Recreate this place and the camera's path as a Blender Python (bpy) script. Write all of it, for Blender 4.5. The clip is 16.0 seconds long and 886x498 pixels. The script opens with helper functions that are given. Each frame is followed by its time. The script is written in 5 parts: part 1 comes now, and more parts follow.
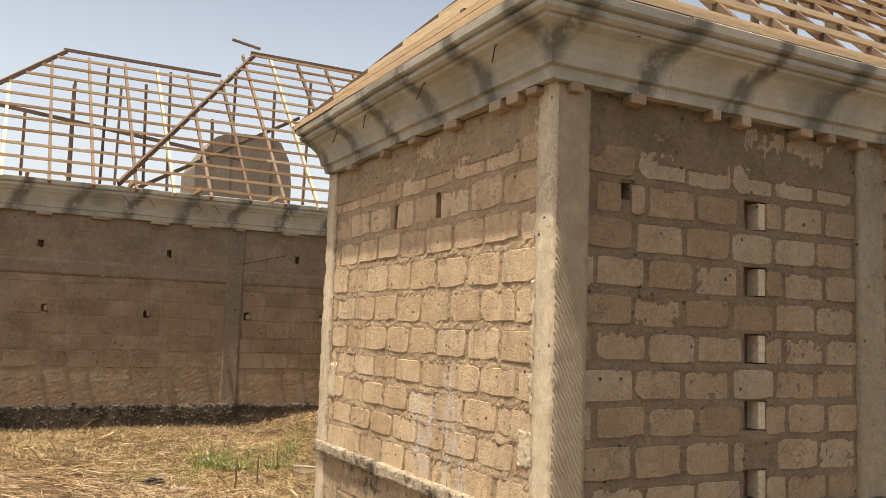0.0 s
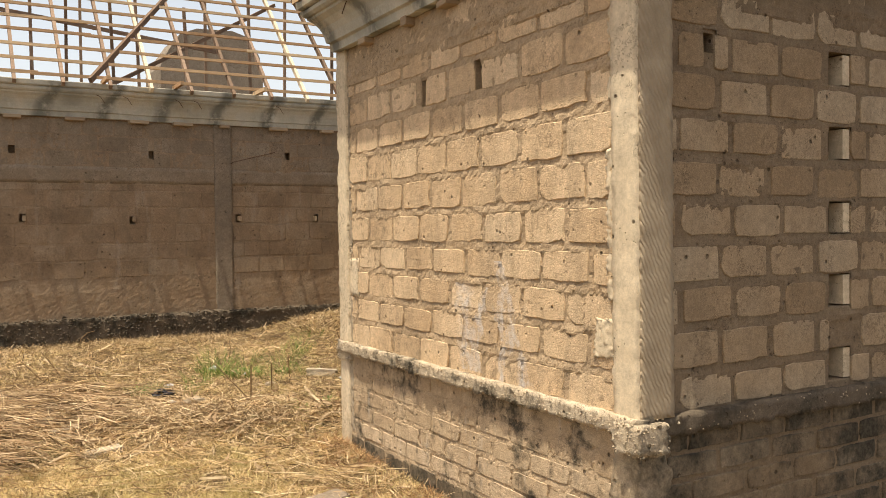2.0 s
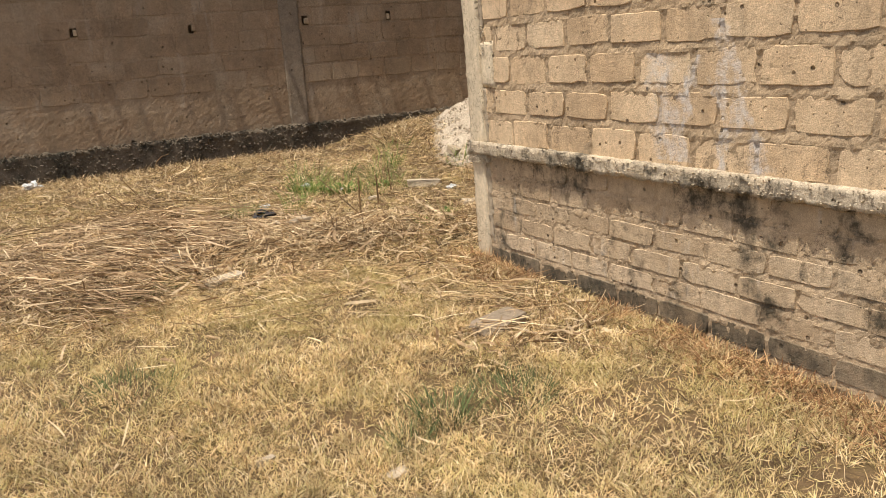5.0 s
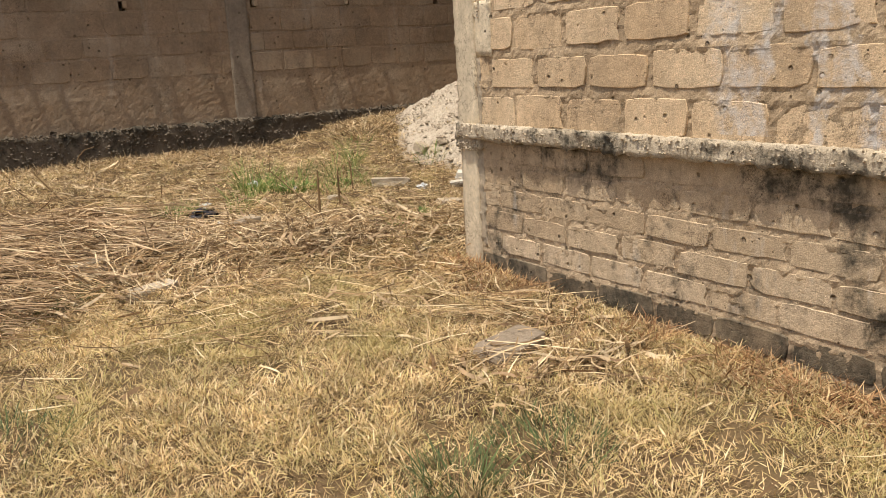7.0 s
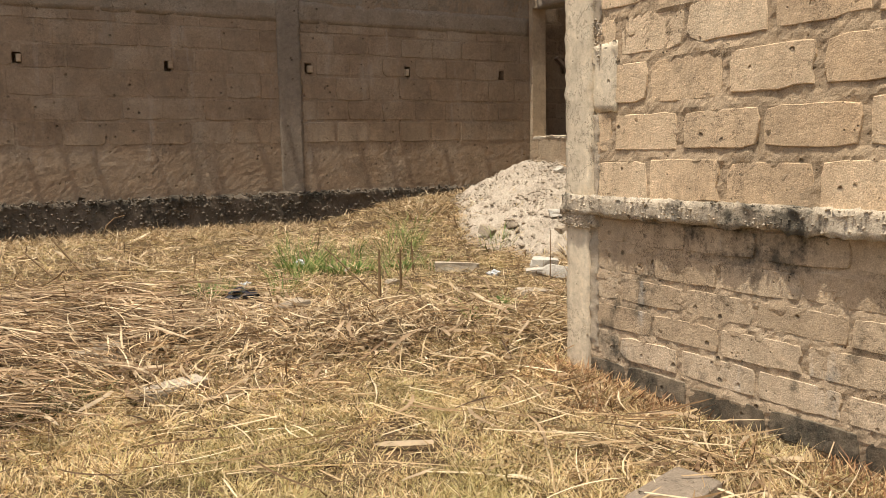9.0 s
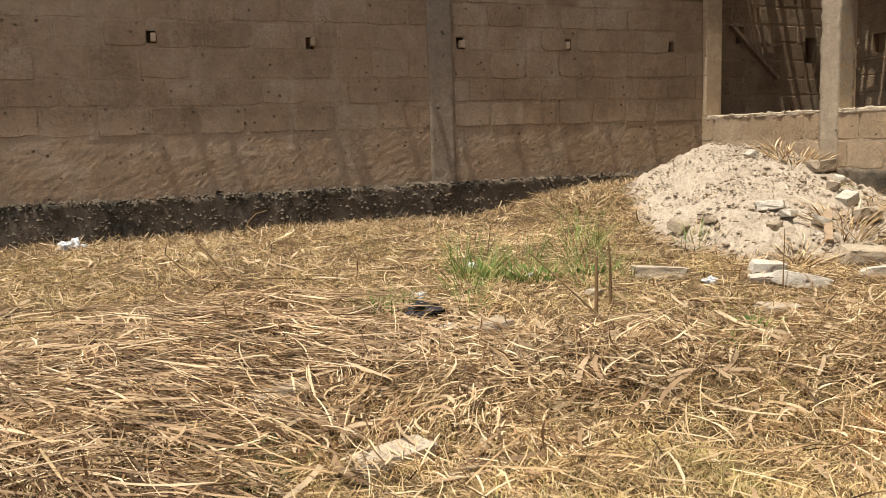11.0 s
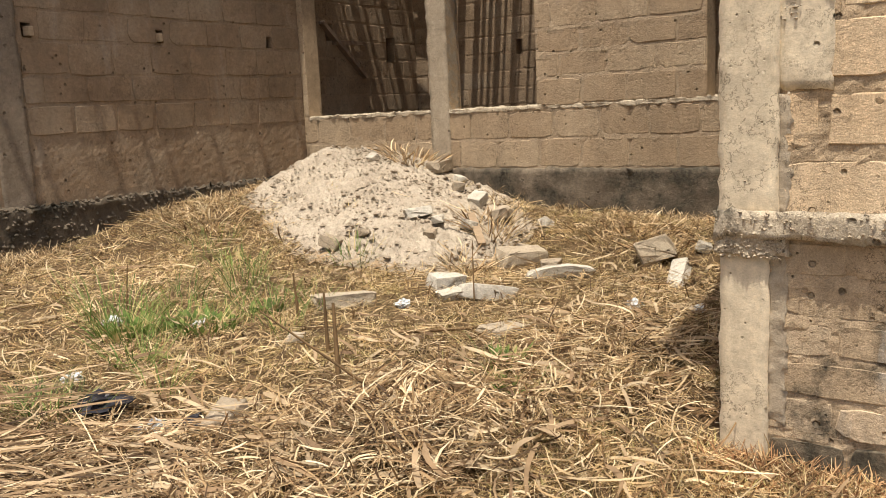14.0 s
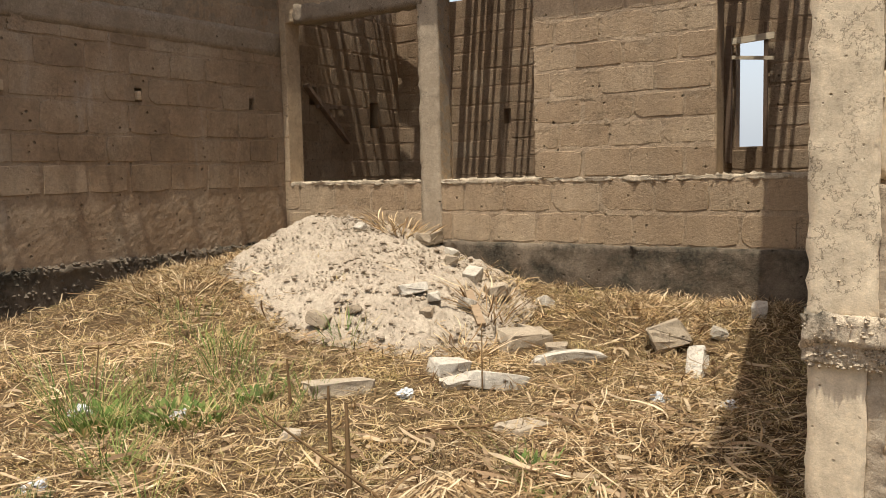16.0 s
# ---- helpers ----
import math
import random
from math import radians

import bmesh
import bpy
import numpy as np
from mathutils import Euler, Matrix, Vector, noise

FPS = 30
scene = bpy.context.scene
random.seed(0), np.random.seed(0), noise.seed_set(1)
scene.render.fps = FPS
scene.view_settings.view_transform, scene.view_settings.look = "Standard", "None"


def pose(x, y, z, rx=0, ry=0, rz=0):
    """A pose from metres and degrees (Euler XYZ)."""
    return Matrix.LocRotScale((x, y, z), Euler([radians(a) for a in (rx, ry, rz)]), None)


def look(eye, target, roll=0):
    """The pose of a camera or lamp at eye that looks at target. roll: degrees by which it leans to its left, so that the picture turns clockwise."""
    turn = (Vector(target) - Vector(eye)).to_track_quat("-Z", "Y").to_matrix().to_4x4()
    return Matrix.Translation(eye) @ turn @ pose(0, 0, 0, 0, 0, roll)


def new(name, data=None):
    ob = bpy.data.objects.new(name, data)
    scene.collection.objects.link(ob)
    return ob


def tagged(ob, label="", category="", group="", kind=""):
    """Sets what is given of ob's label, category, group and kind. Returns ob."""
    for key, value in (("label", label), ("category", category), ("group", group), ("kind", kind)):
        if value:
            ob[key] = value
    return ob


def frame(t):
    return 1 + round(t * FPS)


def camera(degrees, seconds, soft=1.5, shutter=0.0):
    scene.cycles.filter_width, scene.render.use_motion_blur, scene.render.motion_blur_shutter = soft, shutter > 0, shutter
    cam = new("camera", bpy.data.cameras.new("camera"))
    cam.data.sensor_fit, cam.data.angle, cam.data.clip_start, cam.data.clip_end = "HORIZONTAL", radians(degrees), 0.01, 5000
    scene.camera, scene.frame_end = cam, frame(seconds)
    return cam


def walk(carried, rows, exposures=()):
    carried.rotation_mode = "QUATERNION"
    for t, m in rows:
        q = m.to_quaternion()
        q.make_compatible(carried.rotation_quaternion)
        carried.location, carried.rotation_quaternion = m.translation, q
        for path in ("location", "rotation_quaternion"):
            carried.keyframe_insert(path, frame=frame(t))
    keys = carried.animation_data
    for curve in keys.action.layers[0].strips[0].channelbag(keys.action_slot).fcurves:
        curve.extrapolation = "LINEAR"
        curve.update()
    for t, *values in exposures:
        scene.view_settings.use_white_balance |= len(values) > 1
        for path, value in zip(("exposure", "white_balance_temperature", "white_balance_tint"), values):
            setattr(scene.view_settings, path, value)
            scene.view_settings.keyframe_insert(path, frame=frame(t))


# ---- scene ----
cam = camera(55.1, 16.0, soft=0.55)
PATH = [
    (0, (0.113, 0.203, 1.537), (1.037, 1.966, 1.729), 2.0),
    (0.4, (0.095, 0.344, 1.496), (1.046, 2.102, 1.584), 1.8),
    (0.5, (0.085, 0.389, 1.488), (1.034, 2.149, 1.545), 2.0),
    (1, (0.099, 0.627, 1.449), (0.969, 2.427, 1.42), 1.1),
    (1.5, (0.056, 0.856, 1.419), (0.928, 2.655, 1.371), 0.3),
    (2, (-0.061, 1.109, 1.431), (0.935, 2.843, 1.386), -0.7),
    (2.5, (-0.154, 1.308, 1.453), (0.863, 3.03, 1.437), -0.5),
    (2.9, (-0.195, 1.524, 1.409), (0.799, 3.257, 1.307), -0.5),
    (3, (-0.203, 1.578, 1.387), (0.789, 3.308, 1.243), -0.3),
    (3.5, (-0.343, 1.814, 1.336), (0.714, 3.478, 1.0), -0.7),
    (4, (-0.469, 1.989, 1.307), (0.569, 3.648, 0.896), -1.7),
    (4.5, (-0.48, 2.22, 1.216), (0.439, 3.939, 0.771), -3.4),
    (4.7, (-0.462, 2.366, 1.208), (0.425, 4.098, 0.745), -4.4),
    (6.8, (-0.058, 3.74, 0.815), (0.908, 5.425, 0.337), -3.6),
    (7, (-0.058, 3.861, 0.805), (0.951, 5.53, 0.363), -3.2),
    (7.5, (-0.033, 4.114, 0.792), (1.023, 5.787, 0.503), -1.8),
    (8, (-0.022, 4.376, 0.738), (1.068, 6.041, 0.544), -1.8),
    (8.5, (0.107, 4.684, 0.654), (1.162, 6.373, 0.462), -1.2),
    (9, (0.23, 5.122, 0.586), (1.205, 6.854, 0.359), -1.1),
    (9.5, (0.24, 5.487, 0.564), (1.052, 7.3, 0.334), -1.7),
    (9.7, (0.238, 5.68, 0.573), (0.974, 7.526, 0.349), -1.4),
    (11.8, (-0.101, 7.032, 0.626), (0.792, 8.792, 0.304), -3.5),
    (12, (-0.148, 7.165, 0.678), (0.879, 8.847, 0.34), -3.6),
    (12.5, (-0.172, 7.41, 0.675), (1.033, 8.968, 0.33), -2.8),
    (13, (-0.135, 7.653, 0.736), (1.199, 9.106, 0.406), -2.5),
    (13.5, (-0.116, 7.89, 0.749), (1.406, 9.148, 0.429), -2.9),
    (14, (-0.111, 8.068, 0.776), (1.499, 9.21, 0.456), -2.9),
    (14.5, (-0.049, 8.194, 0.787), (1.589, 9.297, 0.469), -2.4),
    (15, (0.005, 8.311, 0.78), (1.703, 9.323, 0.474), -2.6),
    (15.5, (0.015, 8.46, 0.819), (1.745, 9.43, 0.562), -2.7),
    (16, (0.119, 8.615, 0.845), (1.802, 9.682, 0.669), -1.3),
]
walk(cam, [(t, look(eye, target, roll)) for t, eye, target, roll in PATH], [(0, 0.17, 6950, 10), (1.5, 0.2, 7150, 10), (2.5, 0.3, 7150, 10), (4.0, 0.18, 6700, 10), (7.0, 0.02, 6450, 10), (8.0, -0.02, 6450, 10), (9.5, 0.18, 6450, 10), (12.5, 0.2, 6500, 10), (14.0, 0.15, 6500, 10), (16.0, 0.08, 6500, 10)])

# ---- light ----
SUN_X, SUN_Y = -0.26, -0.088          # towards the sun, for each metre of height
sun_way = Vector((SUN_X, SUN_Y, 1.0)).normalized()
elev = math.asin(sun_way.z)
azim = math.atan2(sun_way.x, sun_way.y)
world = bpy.data.worlds.new("sky")
scene.world = world
world.use_nodes = True
wn = world.node_tree
sky = wn.nodes.new("ShaderNodeTexSky")
sky.sky_type = "NISHITA"
sky.sun_disc = False
sky.sun_elevation, sky.sun_rotation = elev, azim
sky.air_density, sky.dust_density, sky.ozone_density = 1.0, 7.0, 1.0
sky_light = wn.nodes["Background"]
sky_light.inputs[1].default_value = 0.115
wn.links.new(sky.outputs[0], sky_light.inputs[0])
way = wn.nodes.new("ShaderNodeTexCoord")
split = wn.nodes.new("ShaderNodeSeparateXYZ")
wn.links.new(way.outputs["Generated"], split.inputs[0])
fade = wn.nodes.new("ShaderNodeMapRange")
fade.interpolation_type = "SMOOTHSTEP"
for i, v in ((1, 0.05), (2, 0.62), (3, 0.62), (4, 0.0)):
    fade.inputs[i].default_value = v
wn.links.new(split.outputs[2], fade.inputs[0])
haze = wn.nodes.new("ShaderNodeBackground")
haze.inputs[0].default_value = (0.86, 0.93, 1.0, 1)
wn.links.new(fade.outputs[0], haze.inputs[1])
both = wn.nodes.new("ShaderNodeAddShader")
wn.links.new(sky_light.outputs[0], both.inputs[0])
wn.links.new(haze.outputs[0], both.inputs[1])
wn.links.new(both.outputs[0], wn.nodes["World Output"].inputs[0])
sun = new("sun", bpy.data.lights.new("sun", "SUN"))
sun.data.energy, sun.data.angle, sun.data.color = 5.0, radians(0.6), (1.0, 0.93, 0.80)
sun.matrix_world = look((0, 0, 30), Vector((0, 0, 30)) - sun_way)


# ---- materials ----
class Mat:
    """Small node-building helper round one principled material."""

    def __init__(self, name, rough=0.9):
        self.m = bpy.data.materials.new(name)
        self.m.use_nodes = True
        self.t = self.m.node_tree
        self.b = self.t.nodes["Principled BSDF"]
        self.b.inputs["Roughness"].default_value = rough
        self.b.inputs["Specular IOR Level"].default_value = 0.25
        self.pos = self.t.nodes.new("ShaderNodeNewGeometry")

    def n(self, kind, **values):
        node = self.t.nodes.new(kind)
        for key, value in values.items():
            node.inputs[key.replace("_", " ")].default_value = value
        return node

    def link(self, a, b):
        self.t.links.new(a, b)

    def noise(self, scale, detail=4.0, rough=0.6, stretch=None):
        node = self.n("ShaderNodeTexNoise", Scale=scale, Detail=detail, Roughness=rough)
        if stretch:
            mp = self.n("ShaderNodeMapping")
            mp.inputs["Scale"].default_value = stretch
            self.link(self.pos.outputs["Position"], mp.inputs["Vector"])
            self.link(mp.outputs[0], node.inputs["Vector"])
        else:
            self.link(self.pos.outputs["Position"], node.inputs["Vector"])
        return node.outputs["Fac"]

    def ramp(self, fac, *stops):
        node = self.t.nodes.new("ShaderNodeValToRGB")
        el = node.color_ramp.elements
        while len(el) < len(stops):
            el.new(0.5)
        for e, (p, c) in zip(el, stops):
            e.position = p
            e.color = (*c, 1) if isinstance(c, tuple) else (c, c, c, 1)
        self.link(fac, node.inputs[0])
        return node.outputs[0]

    def mix(self, fac, a, b, mode="MIX"):
        node = self.t.nodes.new("ShaderNodeMix")
        node.data_type, node.blend_type = "RGBA", mode
        for sock, v in ((node.inputs[0], fac), (node.inputs[6], a), (node.inputs[7], b)):
            if isinstance(v, (int, float)):
                sock.default_value = v
            elif isinstance(v, tuple):
                sock.default_value = (*v, 1)
            else:
                self.link(v, sock)
        return node.outputs[2]

    def math(self, op, a, b=0.0, c=0.0):
        node = self.t.nodes.new("ShaderNodeMath")
        node.operation = op
        for i, v in enumerate((a, b, c)):
            if isinstance(v, (int, float)):
                node.inputs[i].default_value = v
            else:
                self.link(v, node.inputs[i])
        return node.outputs[0]

    def xyz(self):
        node = self.t.nodes.new("ShaderNodeSeparateXYZ")
        self.link(self.pos.outputs["Position"], node.inputs[0])
        return node.outputs

    def rand(self):
        return self.t.nodes.new("ShaderNodeObjectInfo").outputs["Random"]

    def bump(self, height, strength=0.5, distance=0.01, after=None):
        node = self.n("ShaderNodeBump", Strength=strength, Distance=distance)
        self.link(height, node.inputs["Height"])
        if after is not None:
            self.link(after, node.inputs["Normal"])
        return node.outputs[0]

    def done(self, colour, normal=None):
        self.link(colour, self.b.inputs["Base Color"])
        if normal is not None:
            self.link(normal, self.b.inputs["Normal"])
        return self.m


def sandcrete(name, low, mid, high, mould=0.0, pits=0.8, chalk=0.0, spread=0.35, marks=False, fine=1.0):
    """Sand and cement blockwork: grains, pits, damp streaks, and black mould where there is any."""
    k = Mat(name, 0.95)
    tone = k.math("ADD", k.math("MULTIPLY", k.rand(), spread), k.math("MULTIPLY", k.noise(2.3, 3), 1 - spread))
    col = k.ramp(tone, (0.22, low), (0.5, mid), (0.78, high))
    grain = k.noise(140, 3, 0.7)
    col = k.mix(0.55 * fine, col, k.ramp(grain, (0.3, 0.45), (0.7, 1.42)), "MULTIPLY")
    patch = k.noise(9, 5, 0.65)
    col = k.mix(0.5, col, k.ramp(patch, (0.3, 0.7), (0.65, 1.12)), "MULTIPLY")
    col = k.mix(0.35, col, k.ramp(k.noise(30, 6, 0.7), (0.33, 0.5), (0.62, 1.25)), "MULTIPLY")
    vor = k.n("ShaderNodeTexVoronoi", Scale=26.0)
    k.link(k.pos.outputs["Position"], vor.inputs["Vector"])
    pit = k.ramp(vor.outputs["Distance"], (0.06, 0.0), (0.17, 1.0))
    gate = k.ramp(k.noise(5.5, 3), (0.52, 0.0), (0.6, 1.0))
    pit = k.math("MAXIMUM", pit, k.math("SUBTRACT", 1.0, gate))
    col = k.mix(k.math("MULTIPLY", k.math("SUBTRACT", 1.0, pit), pits), col, (0.055, 0.038, 0.022))
    pock = k.n("ShaderNodeTexVoronoi", Scale=9.0)
    k.link(k.pos.outputs["Position"], pock.inputs["Vector"])
    big = k.ramp(k.math("ADD", pock.outputs["Distance"], k.math("MULTIPLY", k.noise(40, 3), 0.12)), (0.12, 0.0), (0.20, 1.0))
    big = k.math("MAXIMUM", big, k.ramp(k.noise(2.7, 3), (0.46, 1.0), (0.55, 0.0)))
    col = k.mix(k.math("MULTIPLY", k.math("SUBTRACT", 1.0, big), 0.85 * pits), col, (0.06, 0.042, 0.026))
    crack = k.ramp(k.math("ABSOLUTE", k.math("SUBTRACT", k.noise(3.3, 6, 0.75), 0.5)), (0.0, 1.0), (0.012, 0.0))
    crack = k.math("MULTIPLY", crack, k.ramp(k.noise(1.7, 2), (0.5, 0.0), (0.58, 1.0)))
    col = k.mix(k.math("MULTIPLY", crack, 0.7), col, (0.06, 0.042, 0.026))
    streak = k.ramp(k.noise(3.0, 4, 0.6, (1.4, 1.4, 0.16)), (0.45, 0.0), (0.75, 1.0))
    col = k.mix(k.math("MULTIPLY", streak, 0.30), col, (0.17, 0.14, 0.10))
    if mould:
        m = k.ramp(k.noise(2.1, 7, 0.72), (0.60 - 0.28 * mould, 0.0), (0.66 - 0.1 * mould, 1.0))
        col = k.mix(k.math("MULTIPLY", m, 0.9), col, k.ramp(k.noise(34, 3), (0.35, (0.018, 0.016, 0.012)), (0.7, (0.075, 0.068, 0.05))))
    if chalk:
        c = k.ramp(k.noise(3.2, 5, 0.65, (1.6, 1.6, 0.35)), (0.60, 0.0), (0.72, 1.0))
        col = k.mix(k.math("MULTIPLY", c, chalk), col, (0.55, 0.54, 0.50))
    if marks:
        # whitish limewash scrawls on the wing wall
        px, py, pz = k.xyz()
        wob = k.math("MULTIPLY", k.math("SUBTRACT", k.noise(4.5, 4), 0.5), 0.5)
        total = None
        for yc, slant, z0, z1, w in ((6.70, 0.15, 0.35, 1.02, 0.13), (6.52, -0.25, 0.35, 1.0, 0.06), (6.22, 0.05, 0.30, 1.20, 0.045), (6.05, 0.42, 0.30, 1.10, 0.045), (6.12, -0.35, 0.32, 0.8, 0.035)):
            d = k.math("ABSOLUTE", k.math("SUBTRACT", k.math("ADD", py, wob), k.math("ADD", yc, k.math("MULTIPLY", k.math("SUBTRACT", pz, 0.65), slant))))
            line = k.ramp(k.math("DIVIDE", d, w * 2.2), (0.15, 1.0), (0.5, 0.0))
            zz = k.math("MULTIPLY", k.math("GREATER_THAN", pz, z0), k.math("LESS_THAN", pz, z1))
            line = k.math("MULTIPLY", line, zz)
            total = line if total is None else k.math("MAXIMUM", total, line)
        total = k.math("MULTIPLY", total, k.ramp(k.noise(11, 5, 0.7), (0.38, 0.0), (0.64, 0.6)))
        col = k.mix(total, col, (0.60, 0.60, 0.61))
    nrm = k.bump(grain, 0.55 * fine, 0.004)
    nrm = k.bump(k.noise(42, 6, 0.7), 0.7 * fine, 0.012, nrm)
    nrm = k.bump(pit, 0.8, 0.01, nrm)
    nrm = k.bump(big, 1.0, 0.02, nrm)
    return k.done(col, nrm)


block_tan = sandcrete("block_tan", (0.52, 0.37, 0.225), (0.63, 0.465, 0.295), (0.70, 0.54, 0.36), chalk=0.0, marks=True)
# darker copy of block_tan; the south face's shade is in its colour
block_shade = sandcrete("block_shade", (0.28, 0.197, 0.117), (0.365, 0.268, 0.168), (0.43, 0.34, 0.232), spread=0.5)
block_low = sandcrete("block_low", (0.40, 0.295, 0.188), (0.51, 0.388, 0.256), (0.60, 0.47, 0.325), mould=0.28, chalk=0.35)
block_mould = sandcrete("block_mould", (0.20, 0.145, 0.090), (0.27, 0.205, 0.135), (0.33, 0.265, 0.185), mould=0.75)
# block_far tones run below the sunlit blocks: the long wall's shade is mixed in
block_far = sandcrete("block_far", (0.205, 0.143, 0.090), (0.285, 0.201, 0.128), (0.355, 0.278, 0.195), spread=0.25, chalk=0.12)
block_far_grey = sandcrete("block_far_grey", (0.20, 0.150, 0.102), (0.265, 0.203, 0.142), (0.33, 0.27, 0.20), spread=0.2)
block_court = sandcrete("block_court", (0.325, 0.232, 0.146), (0.40, 0.297, 0.192), (0.465, 0.362, 0.245), spread=0.4)
mortar_tan = sandcrete("mortar_tan", (0.32, 0.23, 0.14), (0.41, 0.302, 0.19), (0.50, 0.375, 0.245), pits=0.9, marks=True)
# mortar_tan darkened: the shade of unlit faces is put into the colour
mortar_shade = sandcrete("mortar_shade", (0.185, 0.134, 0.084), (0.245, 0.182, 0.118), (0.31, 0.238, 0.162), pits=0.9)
mortar_low = sandcrete("mortar_low", (0.34, 0.25, 0.157), (0.44, 0.33, 0.215), (0.53, 0.41, 0.277), pits=0.9, mould=0.3)
mortar_court = sandcrete("mortar_court", (0.29, 0.21, 0.135), (0.36, 0.27, 0.178), (0.42, 0.325, 0.222))
# mortar of the long wall, dimmed in colour for its shade
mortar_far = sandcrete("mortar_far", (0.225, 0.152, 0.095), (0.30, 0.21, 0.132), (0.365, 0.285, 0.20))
concrete_pale = sandcrete("concrete_pale", (0.52, 0.43, 0.30), (0.62, 0.515, 0.365), (0.70, 0.59, 0.43), pits=0.8, fine=0.35)
concrete_grey = sandcrete("concrete_grey", (0.29, 0.235, 0.165), (0.38, 0.31, 0.225), (0.46, 0.385, 0.285), fine=0.6)
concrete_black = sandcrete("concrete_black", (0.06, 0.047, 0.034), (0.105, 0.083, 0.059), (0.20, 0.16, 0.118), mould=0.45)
rubble_white = sandcrete("rubble_white", (0.38, 0.34, 0.275), (0.52, 0.475, 0.395), (0.63, 0.585, 0.505), pits=0.6)
concrete_foot = sandcrete("concrete_foot", (0.30, 0.235, 0.155), (0.40, 0.315, 0.215), (0.50, 0.41, 0.29), mould=0.6)
# concrete_grey taken darker, with the long wall's shade in the colour
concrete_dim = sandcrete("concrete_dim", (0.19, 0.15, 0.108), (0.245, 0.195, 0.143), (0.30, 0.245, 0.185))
concrete_ledge = sandcrete("concrete_ledge", (0.36, 0.29, 0.20), (0.47, 0.385, 0.275), (0.57, 0.48, 0.36), mould=0.3)
concrete_stained = sandcrete("concrete_stained", (0.07, 0.054, 0.039), (0.15, 0.118, 0.085), (0.32, 0.258, 0.19), mould=0.58)
stone_brown = sandcrete("stone_brown", (0.30, 0.24, 0.17), (0.40, 0.33, 0.24), (0.48, 0.41, 0.31), pits=0.5)


def make_cornice_mat():
    k = Mat("cast_cornice", 0.95)
    x, y, z = k.xyz()
    col = k.ramp(k.noise(1.6, 4), (0.3, (0.36, 0.345, 0.285)), (0.52, (0.49, 0.46, 0.38)), (0.7, (0.45, 0.385, 0.275)))
    col = k.mix(0.35, col, k.ramp(k.noise(60, 3), (0.3, 0.7), (0.7, 1.15)), "MULTIPLY")
    run = k.math("ADD", k.math("ADD", x, y), k.math("MULTIPLY", k.noise(2.7, 3), 0.22))
    joint = k.math("PINGPONG", run, 0.44)
    dark = k.ramp(joint, (0.05, 1.0), (0.15, 0.0))
    dark = k.math("MULTIPLY", dark, k.ramp(k.noise(5.5, 5, 0.7), (0.32, 0.0), (0.5, 1.0)))
    col = k.mix(k.math("MULTIPLY", dark, 0.85), col, (0.115, 0.115, 0.095))
    pale = k.ramp(k.noise(4.1, 5), (0.62, 0.0), (0.72, 0.5))
    col = k.mix(pale, col, (0.62, 0.62, 0.56))
    weather = k.ramp(k.noise(1.1, 5, 0.65), (0.46, 0.0), (0.66, 0.55))
    col = k.mix(weather, col, (0.20, 0.20, 0.17))
    return k.done(col, k.bump(k.noise(45, 4), 0.35, 0.006))


cornice_mat = make_cornice_mat()


def make_wood(name, a, b, rough=0.8):
    k = Mat(name, rough)
    tone = k.math("ADD", k.math("MULTIPLY", k.rand(), 0.75), k.math("MULTIPLY", k.noise(1.5, 2), 0.3))
    col = k.ramp(tone, (0.1, a), (0.95, b))
    col = k.mix(0.6, col, k.ramp(k.noise(26, 4, 0.6, (0.25, 0.25, 3.0)), (0.3, 0.65), (0.7, 1.15)), "MULTIPLY")
    return k.done(col, k.bump(k.noise(60, 3), 0.3, 0.003))


wood_new = make_wood("wood_new", (0.42, 0.25, 0.13), (0.72, 0.56, 0.36))
wood_old = make_wood("wood_old", (0.13, 0.085, 0.055), (0.28, 0.20, 0.145))
wood_tan = make_wood("wood_tan", (0.30, 0.215, 0.135), (0.46, 0.355, 0.24))
wood_pale = make_wood("wood_pale", (0.60, 0.50, 0.36), (0.72, 0.63, 0.48))


def make_ground():
    k = Mat("dry_soil", 1.0)
    col = k.ramp(k.noise(1.1, 6, 0.65), (0.32, (0.07, 0.045, 0.023)), (0.5, (0.14, 0.092, 0.047)), (0.68, (0.11, 0.08, 0.036)))
    col = k.mix(0.7, col, k.ramp(k.noise(55, 4, 0.75), (0.3, 0.45), (0.72, 1.35)), "MULTIPLY")
    nrm = k.bump(k.noise(30, 5, 0.7), 0.8, 0.02)
    return k.done(col, nrm)


soil = make_ground()


def make_sand():
    k = Mat("sharp_sand", 1.0)
    col = k.ramp(k.noise(2.0, 5, 0.6), (0.3, (0.345, 0.288, 0.219)), (0.55, (0.435, 0.372, 0.289)), (0.75, (0.38, 0.317, 0.241)))
    col = k.mix(0.7, col, k.ramp(k.noise(40, 6, 0.8), (0.32, 0.6), (0.6, 1.12)), "MULTIPLY")
    nrm = k.bump(k.noise(24, 6, 0.7), 0.5, 0.04)
    return k.done(col, k.bump(k.noise(90, 3), 0.6, 0.008, nrm))


sand = make_sand()
sand_clod = sandcrete("sand_clod", (0.27, 0.215, 0.155), (0.38, 0.312, 0.235), (0.50, 0.42, 0.325), pits=0.3)


